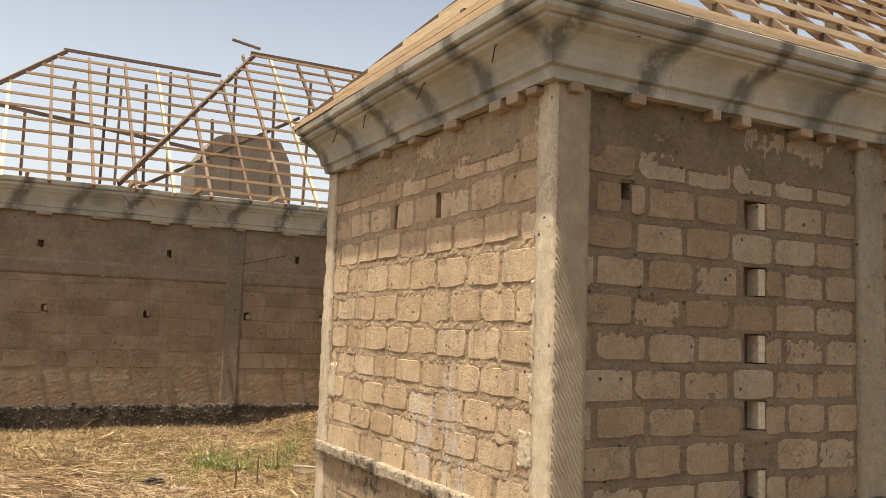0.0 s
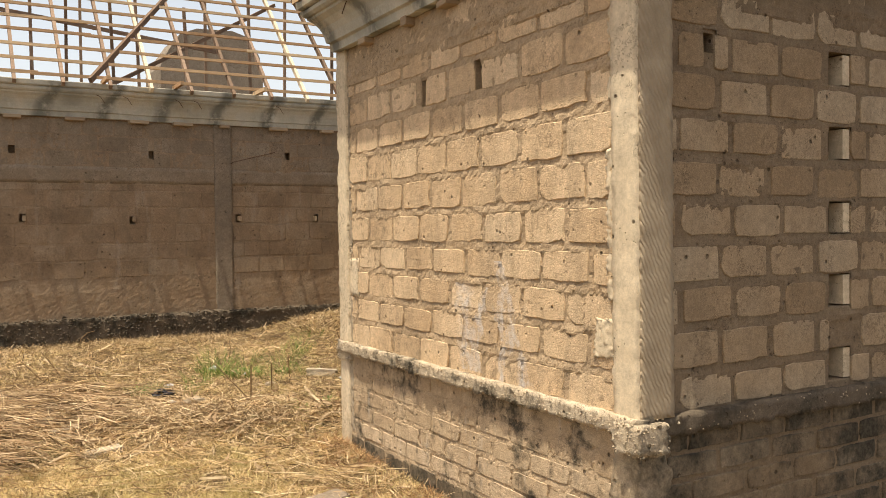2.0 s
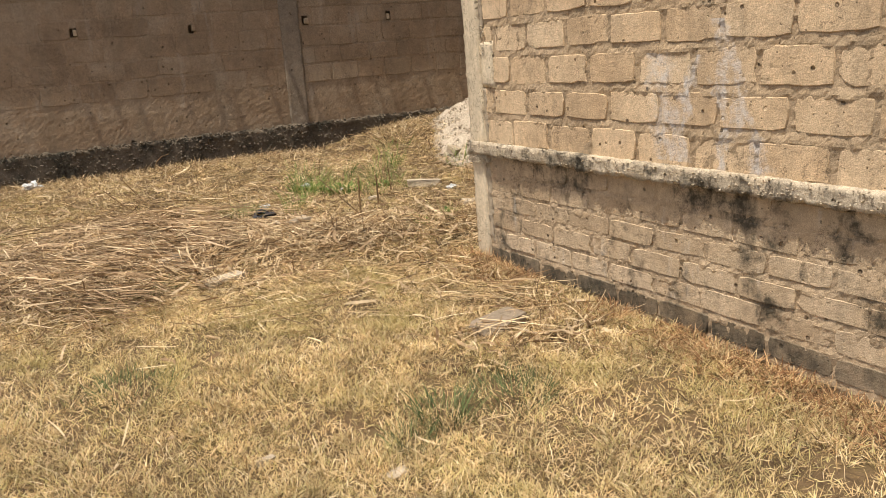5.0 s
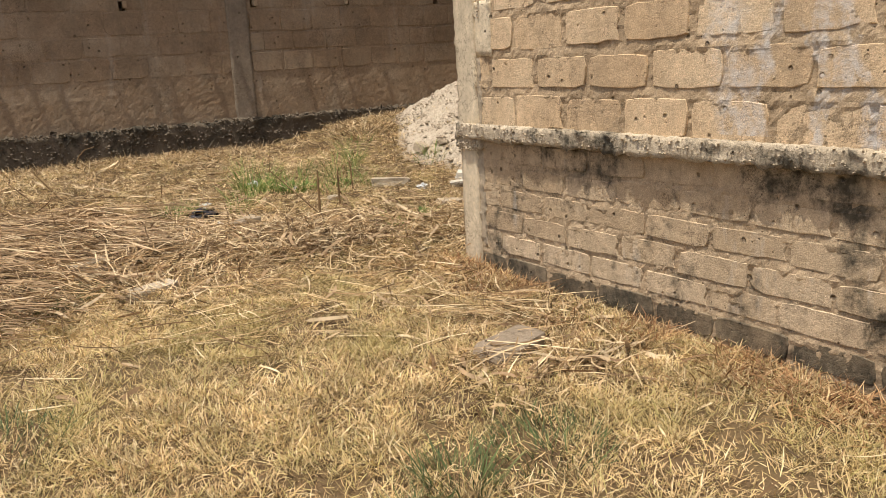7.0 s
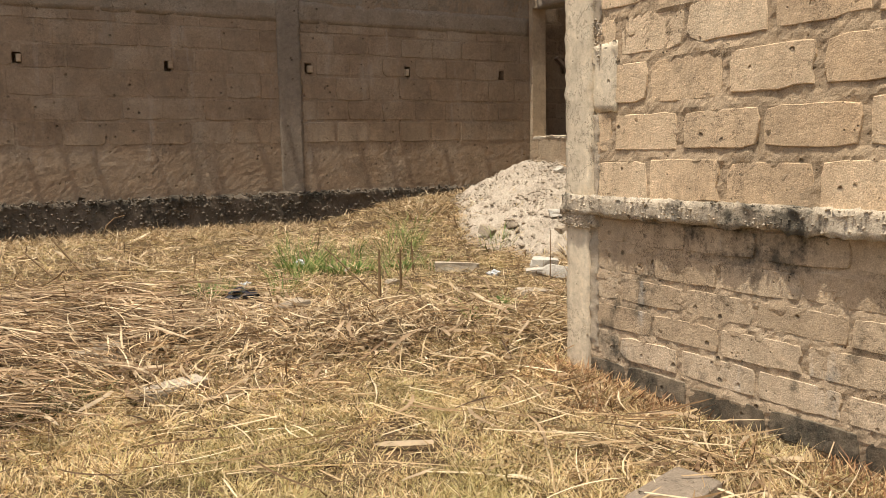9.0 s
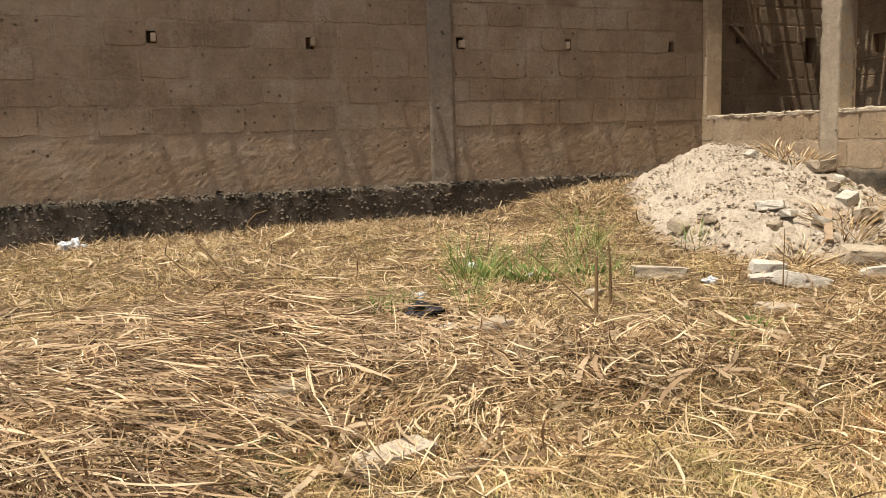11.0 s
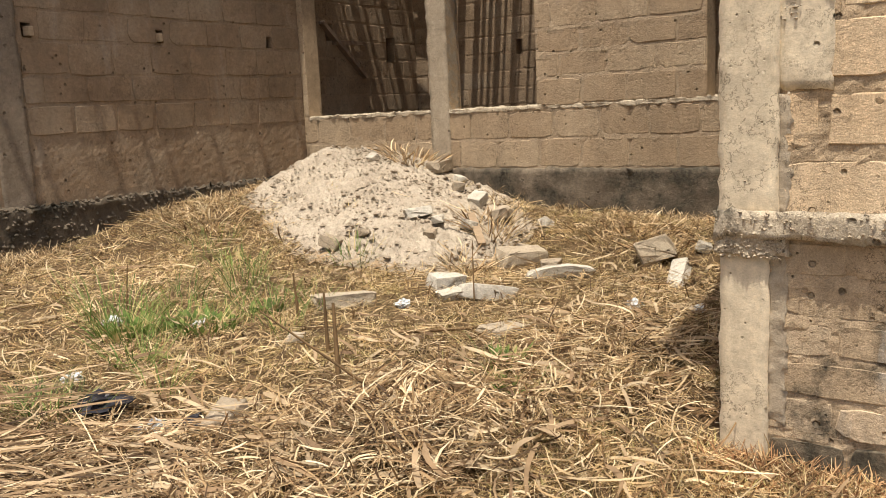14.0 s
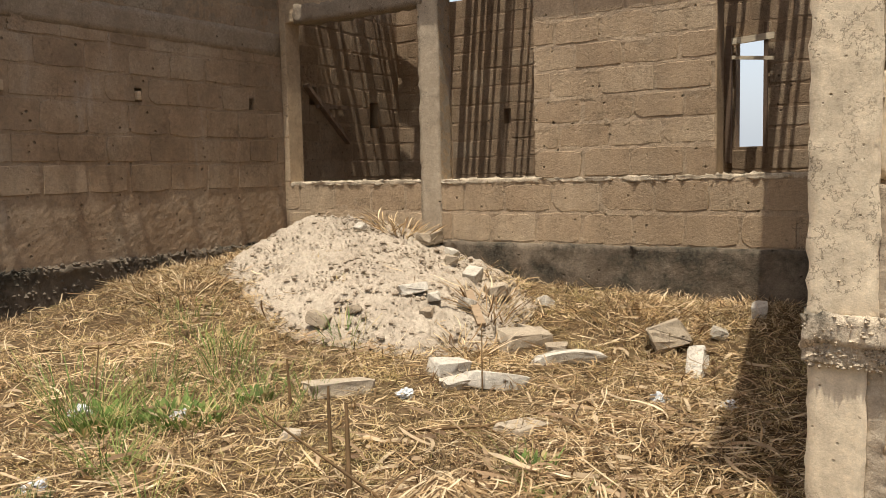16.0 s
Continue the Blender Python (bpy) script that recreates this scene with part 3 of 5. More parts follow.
column("column_corner_side", (3.345, 3.60, 4.762, 4.80, 0.31, 3.23), scratched, 10.0, "trowel-scratched cement render on the column side", 0.008)

ledge = part("ledge_west", rough_box(3.285, 3.40, 4.76, 9.13, 0.215, 0.325, 0.026, 0.022, 11.0, 13.0), concrete_ledge)
tagged(ledge, "rough projecting concrete ledge along the wing wall", "ledge", "wing ledges", "structure")
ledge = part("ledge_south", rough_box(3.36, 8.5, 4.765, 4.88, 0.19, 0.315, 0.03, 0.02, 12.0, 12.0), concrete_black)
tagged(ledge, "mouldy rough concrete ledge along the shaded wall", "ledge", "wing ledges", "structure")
knob = part("ledge_corner", rough_box(3.27, 3.50, 4.70, 4.93, 0.12, 0.30, 0.022, 0.028, 13.0, 16.0), concrete_ledge)
tagged(knob, "broken concrete lump at the ledge corner", "ledge", "wing ledges", "structure")
knob = part("ledge_far_corner", rough_box(3.302, 3.50, 8.86, 9.138, 0.15, 0.31, 0.018, 0.02, 14.0, 16.0), concrete_ledge)
tagged(knob, "honeycombed concrete lump at the ledge end", "ledge", "wing ledges", "structure")
plinth = part("plinth_north", rough_box(-3.5, 7.60, FAR_Y - 0.05, FAR_Y + 0.03, -0.6, 0.10, 0.06, 0.075, 15.0, 8.0), concrete_black)
tagged(plinth, "black mouldy concrete plinth along the long wall", "plinth", kind="structure")
plinth = part("plinth_east", rough_box(SIDE_X - 0.045, SIDE_X + 0.03, 9.0, FAR_Y - 0.06, -0.8, 0.15, 0.045, 0.035, 16.0, 9.0), concrete_stained)
tagged(plinth, "dark stained concrete plinth below the side wall", "plinth", kind="structure")
band = part("band_north", rough_box(-7.0, 7.60, FAR_Y - 0.008, FAR_Y + 0.05, 2.24, 2.50, 0.1, 0.012, 17.0, 5.0), block_far_grey)
tagged(band, "grey concrete lintel band across the long wall", "lintel", kind="structure")
sill = part("sill_east", rough_box(SIDE_X - 0.01, SIDE_X + 0.24, 9.3, 15.45, SILL - 0.03, SILL + 0.014, 0.03, 0.022, 18.0, 12.0), concrete_ledge)
tagged(sill, "broken pale mortar bed on the window sill", "window sill", kind="structure")
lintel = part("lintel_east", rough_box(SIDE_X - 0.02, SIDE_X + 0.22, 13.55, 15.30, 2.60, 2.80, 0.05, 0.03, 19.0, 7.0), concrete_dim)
tagged(lintel, "crumbling concrete lintel over a window opening", "lintel", kind="structure")

# ---- cornices ----
PROFILE = [(0.0, 3.225), (0.085, 3.225), (0.095, 3.30), (0.125, 3.315), (0.13, 3.345), (0.145, 3.40), (0.175, 3.46), (0.22, 3.515), (0.27, 3.55), (0.275, 3.575), (0.30, 3.58), (0.325, 3.605), (0.33, 3.635), (0.315, 3.65), (0.345, 3.66), (0.36, 3.675), (0.365, 3.735), (0.355, 3.745), (0.0, 3.75)]


def cornice(name, path, material, label, piece=0.88, lift=0.0, reach=1.0):
    """Cast cornice pieces, swept along a path with mitred corners (outside on the right of the path)."""
    holder = tagged(empty(name), label, "cornice", "cornices", "structure")
    pts = [Vector((x, y, 0)) for x, y in path]
    normals = []
    for a, b in zip(pts, pts[1:]):
        d = (b - a).normalized()
        normals.append(Vector((d.y, -d.x, 0)))
    mitre = []
    for i in range(len(pts)):
        if i == 0:
            mitre.append(normals[0])
        elif i == len(pts) - 1:
            mitre.append(normals[-1])
        else:
            s = normals[i - 1] + normals[i]
            mitre.append(s / (s.dot(normals[i])))
    rng = random.Random(5)
    for i in range(len(pts) - 1):
        a, b = pts[i], pts[i + 1]
        n = max(1, round((b - a).length / piece))
        for k in range(n):
            f0, f1 = k / n, (k + 1) / n
            ends, jog = [], rng.uniform(-0.007, 0.007)
            for f in (f0, f1):
                base = a.lerp(b, f)
                # the mitre works at the path's corners only
                m = mitre[i] if f == 0 else mitre[i + 1] if f == 1 else normals[i]
                ends.append([base + m * (o * reach + (jog if o > 0 else 0)) + Vector((0, 0, z + lift + jog * 0.5)) for o, z in PROFILE])
            verts = ends[0] + ends[1]
            c = len(PROFILE)
            faces = [(j, (j + 1) % c, c + (j + 1) % c, c + j) for j in range(c)]
            faces += [tuple(range(c))[::-1], tuple(range(c, 2 * c))]
            mesh_ob("cornice_piece", verts, faces, material, holder)
    return holder


cornice("cornice_wing", [(8.6, 9.78), (HUT_X, HUT_FAR - 0.10), (HUT_X, HUT_Y - 0.03), (8.6, HUT_Y - 0.03)], cornice_mat, "weathered moulded concrete cornice under the wing's eaves")
cornice("cornice_north", [(-7.0, FAR_Y), (7.62, FAR_Y)], cornice_mat, "moulded concrete cornice with dark joints along the eaves", lift=0.03, reach=0.72)
cornice("cornice_east", [(SIDE_X, 15.1), (SIDE_X, 9.6)], cornice_mat, "moulded concrete cornice above the side wall")

# timber wedges under the cornices
def wedge(at, size, material=wood_tan):
    bm = bmesh.new()
    bmesh.ops.create_cube(bm, size=1, matrix=Matrix.Translation(at) @ Euler((0, 0, random.uniform(-0.15, 0.15))).to_matrix().to_4x4() @ Matrix.Diagonal((*size, 1)))
    bmesh.ops.bevel(bm, geom=bm.edges[:], offset=0.006, segments=1, affect="EDGES")
    tagged(part("timber_wedge", bm, material), "short timber block wedged under the cornice", "wood block", "timber blocks under cornices")


random.seed(3)
for x in (3.45, 3.98, 4.72, 5.02, 5.68, 5.98, 6.35, 6.75):
    wedge((x, HUT_Y - 0.05, 3.195), (random.uniform(0.08, 0.16), 0.13, random.uniform(0.05, 0.09)))
for y in (4.98, 5.22, 5.45, 6.15, 6.85, 7.5, 8.35):
    wedge((HUT_X - 0.03, y, 3.195), (0.13, random.uniform(0.08, 0.2), random.uniform(0.05, 0.08)))
for x in (-0.05, 0.72, 1.6, 2.55, 3.25, 3.95, 4.9, 5.8):
    wedge((x, FAR_Y - 0.04, 3.232), (random.uniform(0.14, 0.32), 0.12, 0.055))
# timber stubs left in putlog holes
for x, z in ((2.46, 1.68), (4.19, 1.68), (5.57, 1.68), (0.86, 1.70)):
    wedge((x, FAR_Y - 0.005, z - 0.015), (0.05, 0.09, 0.085))
bm = bmesh.new()
for z in (0.36, 0.87, 1.37, 1.88, 2.39):
    add_box(bm, 5.285, 5.358, 4.84, 4.95, z + 0.01, z + 0.215)
tagged(part("cement_strip", bm, concrete_pale), "pale cement edges in a toothed column of recesses", "cement", kind="stuff")


def wire(name, points, radius, material, label, category):
    cu = bpy.data.curves.new(name, "CURVE")
    cu.dimensions, cu.bevel_depth, cu.bevel_resolution = "3D", radius, 1
    sp = cu.splines.new("POLY")
    sp.points.add(len(points) - 1)
    for p, c in zip(sp.points, points):
        p.co = (*c, 1)
    cu.materials.append(material)
    return tagged(new(name, cu), label, category)


wire("rebar", [(4.05, 15.55, 2.60), (4.05, 15.35, 2.62), (4.75, 15.25, 2.80)], 0.007, rust, "thin bent rebar sticking out of the column", "rebar")
for x, y, dx, dy in ((3.10, 5.15, -0.03, 0.05), (3.10, 6.25, -0.05, 0.12), (3.10, 7.5, -0.03, 0.06), (3.12, 8.3, -0.06, 0.05)):
    wire("tie_wire", [(x, y, 3.56), (x - 0.03, y + dy * 0.4, 3.53), (x + dx, y + dy, 3.42)], 0.005, rust, "rusty tie wire hanging from the cornice", "wire")
for x in (3.75, 5.05, 5.95):
    wire("tie_wire", [(x, 4.56, 3.56), (x + 0.06, 4.52, 3.55), (x + 0.14, 4.55, 3.60)], 0.005, rust, "rusty tie wire hanging from the cornice", "wire")
for x in (1.9, 2.3, 3.1, 3.4, 4.8):
    wire("tie_wire", [(x, 15.30, 3.60), (x + 0.05, 15.26, 3.57), (x + 0.12, 15.28, 3.47)], 0.005, rust, "rusty tie wire hanging from the cornice", "wire")

# ---- roof timbers ----
def timber_roof(name, label):
    return tagged(empty(name), label, "roof frame")


far_roof = timber_roof("north_roof_frame", "open timber roof frame of battens and rafters, no sheets yet")
Y0, Z0 = 15.27, 3.83
def far_pt(x, z, drop=0.0):
    return (x, Y0 + (z - Z0), z - drop)

rng = random.Random(8)
k, z = 0, 3.87
while z < 7.72:
    if z < 6.8:
        xa, xb = 1.0 - (6.8 - z), 8.0
    else:
        xa, xb = 4.97 - (7.75 - z) * 0.8, 8.0
    x = xa
    while x < xb:
        e = min(xb, x + rng.uniform(2.6, 4.2))
        beam("batten", far_pt(x - 0.05, z), far_pt(e + 0.05, z + rng.uniform(-0.02, 0.02)), 0.05, 0.045, wood_new, far_roof)
        x = e
    z += 0.272
beam("ridge_beam", far_pt(0.95, 6.82), far_pt(4.05, 6.82), 0.05, 0.06, wood_old, far_roof, "grey weathered ridge timber")
beam("ridge_beam", far_pt(4.90, 7.76), far_pt(8.0, 7.76), 0.05, 0.06, wood_old, far_roof)
beam("hip_rafter", far_pt(1.0, 6.78), (1.0 - 2.95, 15.15, 3.82), 0.05, 0.08, wood_old, far_roof, "dark weathered hip rafter")
beam("hip_rafter", far_pt(4.97, 7.72, 0.03), (1.80, 15.2, 3.80), 0.055, 0.085, wood_old, far_roof)
for i, x in enumerate((0.05, 0.75, 1.42, 2.1, 2.72, 3.35, 4.05, 4.7, 5.35, 6.0, 6.7, 7.4)):
    top = 6.75 if x < 4.5 else 7.7
    if x < 1.0:
        top = 6.8 - (1.0 - x)
    beam("rafter", far_pt(x, 3.78, 0.06), far_pt(x, top, 0.06), 0.05, 0.075, wood_pale if i % 4 == 0 else wood_old, far_roof)
for x, y, h in ((0.35, 16.6, 5.15), (1.15, 17.3, 5.9), (1.75, 17.9, 6.5), (1.30, 19.0, 6.4), (2.55, 17.6, 6.2), (3.1, 18.2, 6.7), (3.75, 17.0, 5.55), (4.4, 18.4, 7.0), (5.2, 18.0, 6.6), (6.1, 18.6, 7.1), (2.2, 19.5, 6.6), (6.9, 17.9, 6.5)):
    beam("prop", (x, y, 3.3), (x + rng.uniform(-0.12, 0.12), y, h), 0.06, 0.05, wood_old, far_roof)
beam("tie_beam", (-0.6, 17.6, 5.45), (4.6, 18.2, 5.05), 0.04, 0.07, wood_old, far_roof)
beam("tie_beam", (2.3, 16.9, 4.0), (6.0, 18.8, 6.3), 0.04, 0.07, wood_old, far_roof)
beam("tie_beam", (4.40, 18.95, 7.90), (5.05, 18.95, 7.80), 0.05, 0.05, wood_old, far_roof)
# unseen tails, added to cast the slanted shadow streaks on the long wall
for x in (0.42, 2.0, 3.1, 4.45, 6.0):
    beam("rafter_tail", (x, 15.4, 3.80), (x, 14.80, 3.80), 0.05, 0.06, wood_new, far_roof)

wing_roof = timber_roof("wing_roof_frame", "close-battened timber roof frame of the wing, no sheets yet")
EX, EY0, EY1, EZ = 3.0, 4.46, 9.44, 3.775
HIP = 2.4
k = 0
z = 0.0
while z < HIP:
    t = z
    beam("batten", (EX + t, EY0 + t, EZ + t), (EX + t, EY1 - t, EZ + t), 0.05, 0.05, wood_new, wing_roof)
    beam("batten", (EX + t, EY0 + t, EZ + t), (8.6, EY0 + t, EZ + t), 0.05, 0.05, wood_new, wing_roof)
    z += 0.05 if z == 0 else 0.285
for y in (5.3, 5.95, 6.6, 7.25, 7.9, 8.6):
    d = min(y - EY0, EY1 - y, HIP)
    beam("rafter", (EX, y, EZ - 0.06), (EX + d, y, EZ - 0.06 + d), 0.05, 0.08, wood_old, wing_roof)
for x in (3.6, 4.2, 4.8, 5.4, 6.0, 6.6, 7.2, 7.8, 8.4):
    d = min(x - EX, HIP)
    beam("rafter", (x, EY0, EZ - 0.06), (x, EY0 + d, EZ - 0.06 + d), 0.05, 0.08, wood_old, wing_roof)
    beam("prop", (x, 6.6, 3.3), (x, 6.6, EZ + min(d, 2.1)), 0.07, 0.06, wood_old, wing_roof)
beam("hip_rafter", (EX, EY0, EZ - 0.03), (EX + HIP, EY0 + HIP, EZ - 0.03 + HIP), 0.06, 0.1, wood_old, wing_roof)
beam("hip_rafter", (EX, EY1, EZ - 0.03), (EX + HIP, EY1 - HIP, EZ - 0.03 + HIP), 0.06, 0.1, wood_old, wing_roof)
beam("ridge_beam", (EX + HIP, (EY0 + EY1) / 2, EZ + HIP), (8.6, (EY0 + EY1) / 2, EZ + HIP), 0.06, 0.12, wood_old, wing_roof)

room_roof = timber_roof("room_roof_frame", "loose open battens over the roofless rooms")
rng = random.Random(21)
y = 10.2
while y < 15.3:
    w = rng.choice((0.03, 0.04, 0.06, 0.10))
    beam("batten", (7.9, y, 3.55), (10.5, y + rng.uniform(-0.04, 0.04), 3.6), w, 0.05, wood_old, room_roof)
    y += w + rng.uniform(0.04, 0.09)
x = 7.5
while x < 10.2:
    w = rng.choice((0.03, 0.04, 0.05, 0.07, 0.12))
    beam("joist", (x, 14.9, 3.42), (x + rng.uniform(-0.16, 0.16), 15.75, 3.42), w, 0.05, wood_old, room_roof)
    x += w + rng.uniform(0.04, 0.09)

# frame and timbers inside the openings
post = tagged(empty("door_frame"), "rough timber door frame inside the unfinished room", "door frame")
beam("jamb", (INNER_X - 0.06, 11.09, 0.9), (INNER_X - 0.06, 11.09, 2.45), 0.06, 0.08, wood_old, post)
beam("jamb", (INNER_X - 0.06, 10.69, 1.0), (INNER_X - 0.06, 10.69, 2.45), 0.04, 0.05, wood_old, post)
beam("crosspiece", (INNER_X - 0.07, 10.6, 2.30), (INNER_X - 0.07, 11.12, 2.27), 0.05, 0.07, wood_pale, post)
beam("crosspiece", (INNER_X - 0.07, 10.6, 2.05), (INNER_X - 0.07, 11.12, 2.10), 0.03, 0.04, wood_pale, post)
tagged(beam("brace", (8.24, 15.72, 1.98), (9.05, 15.72, 1.29), 0.08, 0.05, wood_old), "loose timber brace nailed across the inner wall", "timber")
tagged(beam("rail", (8.45, 15.73, 1.73), (9.07, 15.73, 1.74), 0.05, 0.05, wood_old), "short timber rail fixed to the inner wall", "timber")

# ruined gable far behind the long wall
def gable_ruin():
    prof = [(0.0, 0), (0.0, 7.45), (0.25, 7.95), (0.65, 8.55), (1.2, 8.78), (2.4, 8.82), (3.0, 8.65), (3.35, 8.0), (3.45, 7.2), (3.45, 0)]
    bm = bmesh.new()
    front = [bm.verts.new((5.92 + u, 30.0, z - 0.5)) for u, z in prof]
    face = bm.faces.new(front)
    ext = bmesh.ops.extrude_face_region(bm, geom=[face])
    for v in ext["geom"]:
        if isinstance(v, bmesh.types.BMVert):
            v.co.y += 2.5
    bmesh.ops.recalc_face_normals(bm, faces=bm.faces[:])
    tagged(part("unfinished_gable", bm, tower_mat), "dull brown rounded block gable standing behind the roof frame", "building")


gable_ruin()


# ---- blocks on the walls ----
def courses_at(*beds):
    return list(zip(beds, beds[1:]))


up = courses_at(0.29, 0.55, 0.80, 1.06, 1.31, 1.585, 1.87, 2.165, 2.44, 2.72, 2.97, 3.2)
south_up = courses_at(0.30, 0.545, 0.82, 1.08, 1.345, 1.595, 1.853, 2.115, 2.377, 2.64, 2.92, 3.2)
lay_blocks(hut_west, "x", HUT_X + 0.022, 5.005, 8.895, up, block_tan, 0.0145, 0.034, 0.5, [h[:4] for h in hut_holes], 11, 0.012, bed=0.05, bond=(4.48, 4.25))
low = rows(-1.07, 0.22, 0.165)
lay_blocks(hut_west, "x", HUT_X + 0.022, 5.0, 8.93, low[3:], block_low, 0.014, 0.02, 0.46, (), 12, 0.012, bed=0.03)
lay_blocks(hut_west, "x", HUT_X + 0.022, 5.0, 8.93, low[:3], block_mould, 0.017, 0.02, 0.46, (), 23, 0.02, bed=0.03)
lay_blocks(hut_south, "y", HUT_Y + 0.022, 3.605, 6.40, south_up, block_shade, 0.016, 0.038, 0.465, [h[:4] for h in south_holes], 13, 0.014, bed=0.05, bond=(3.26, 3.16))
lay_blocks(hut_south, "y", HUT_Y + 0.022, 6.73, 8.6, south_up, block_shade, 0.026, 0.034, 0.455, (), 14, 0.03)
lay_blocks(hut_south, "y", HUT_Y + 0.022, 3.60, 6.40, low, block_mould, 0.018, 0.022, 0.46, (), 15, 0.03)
far_rows = courses_at(0.73, 1.015, 1.275, 1.585, 1.855, 2.12, 2.24)
far_top = rows(2.50, 3.24, 0.245)
far_h = [h[:4] for h in far_holes]
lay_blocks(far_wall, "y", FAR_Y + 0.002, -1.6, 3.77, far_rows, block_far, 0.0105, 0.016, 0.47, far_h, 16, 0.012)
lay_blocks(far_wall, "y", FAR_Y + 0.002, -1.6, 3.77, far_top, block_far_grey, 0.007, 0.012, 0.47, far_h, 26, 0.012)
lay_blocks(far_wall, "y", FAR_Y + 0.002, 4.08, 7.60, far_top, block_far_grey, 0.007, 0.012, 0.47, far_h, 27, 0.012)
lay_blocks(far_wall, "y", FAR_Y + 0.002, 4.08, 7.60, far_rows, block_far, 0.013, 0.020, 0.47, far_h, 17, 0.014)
side_rows = courses_at(0.15, 0.455, SILL - 0.03) + courses_at(SILL, 1.056, 1.296, 1.535, 1.79, 2.03, 2.27, 2.51, 2.75, 3.0, 3.24)
lay_blocks(side_wall, "x", SIDE_X + 0.002, 9.4, 13.36, side_rows, block_court, 0.0105, 0.020, 0.49, [h[:4] for h in side_holes], 18, 0.013)
lay_blocks(side_wall, "x", SIDE_X + 0.002, 13.6, 15.53, side_rows, block_court, 0.0105, 0.020, 0.49, [h[:4] for h in side_holes], 19, 0.013)
# block_far's low tone stands in for the dimness inside the rooms
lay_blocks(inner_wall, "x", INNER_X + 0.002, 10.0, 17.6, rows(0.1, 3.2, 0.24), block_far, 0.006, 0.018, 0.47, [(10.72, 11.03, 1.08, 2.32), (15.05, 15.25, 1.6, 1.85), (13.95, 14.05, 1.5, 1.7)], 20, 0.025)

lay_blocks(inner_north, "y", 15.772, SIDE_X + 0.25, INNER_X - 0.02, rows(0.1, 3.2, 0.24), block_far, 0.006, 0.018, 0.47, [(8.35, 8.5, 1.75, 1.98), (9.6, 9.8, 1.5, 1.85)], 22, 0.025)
mortar_skin(hut_west, "x", HUT_X + 0.02, 5.0, 8.89, 0.26, 3.22, [h[:4] for h in hut_holes], mortar_tan, 0.020, 0.005, 0.010, 2.0, [z for z, _ in up], 0.0095, 2.86)
mortar_skin(hut_west, "x", HUT_X + 0.02, 5.0, 8.93, -1.0, 0.26, (), mortar_low, 0.020, 0.005, 0.010, 2.0, [z for z, _ in low], 0.006)
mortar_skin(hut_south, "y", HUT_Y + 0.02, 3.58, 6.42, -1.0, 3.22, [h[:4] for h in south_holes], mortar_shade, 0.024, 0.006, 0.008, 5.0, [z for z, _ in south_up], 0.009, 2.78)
mortar_skin(side_wall, "x", SIDE_X, 9.3, 15.5, 0.1, 3.2, [h[:4] for h in side_holes], mortar_court, 0.03, 0.003, 0.006, 8.0, [z for z, _ in side_rows], 0.007)
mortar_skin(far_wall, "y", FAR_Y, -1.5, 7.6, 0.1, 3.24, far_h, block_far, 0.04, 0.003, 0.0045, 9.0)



# ---- heap of sand ----
def build_heap():
    n = 200
    xs = np.linspace(4.0, 7.56, n)
    ys = np.linspace(11.2, 15.48, n)
    verts, faces = [], []
    for y in ys:
        for x in xs:
            h = heap_h(x, y)
            p = Vector((x, y, 0))
            clod = max(0.0, 0.35 - abs(noise.noise(p * 11.0 + Vector((0, 0, 4)))))
            lump = 0.10 * clod + 0.09 * noise.noise(p * 2.4) + 0.05 * noise.noise(p * 7.0) - 0.05 * abs(noise.noise(p * 9.0)) + 0.03 * noise.noise(p * 23.0)
            verts.append((x, y, ground_z(x, y) - 0.06 + h * 1.05 + 0.6 * lump * min(1.0, h * 5)))
    for j in range(n - 1):
        for i in range(n - 1):
            if max(heap_h(xs[i + a], ys[j + b]) for a in (0, 1) for b in (0, 1)) > 0.0:
                faces.append((j * n + i, j * n + i + 1, (j + 1) * n + i + 1, (j + 1) * n + i))
    ob = mesh_ob("sand_mound", verts, faces, sand)
    tagged(ob, "pale lumpy heap of building sand against the walls", "sand heap")


build_heap()


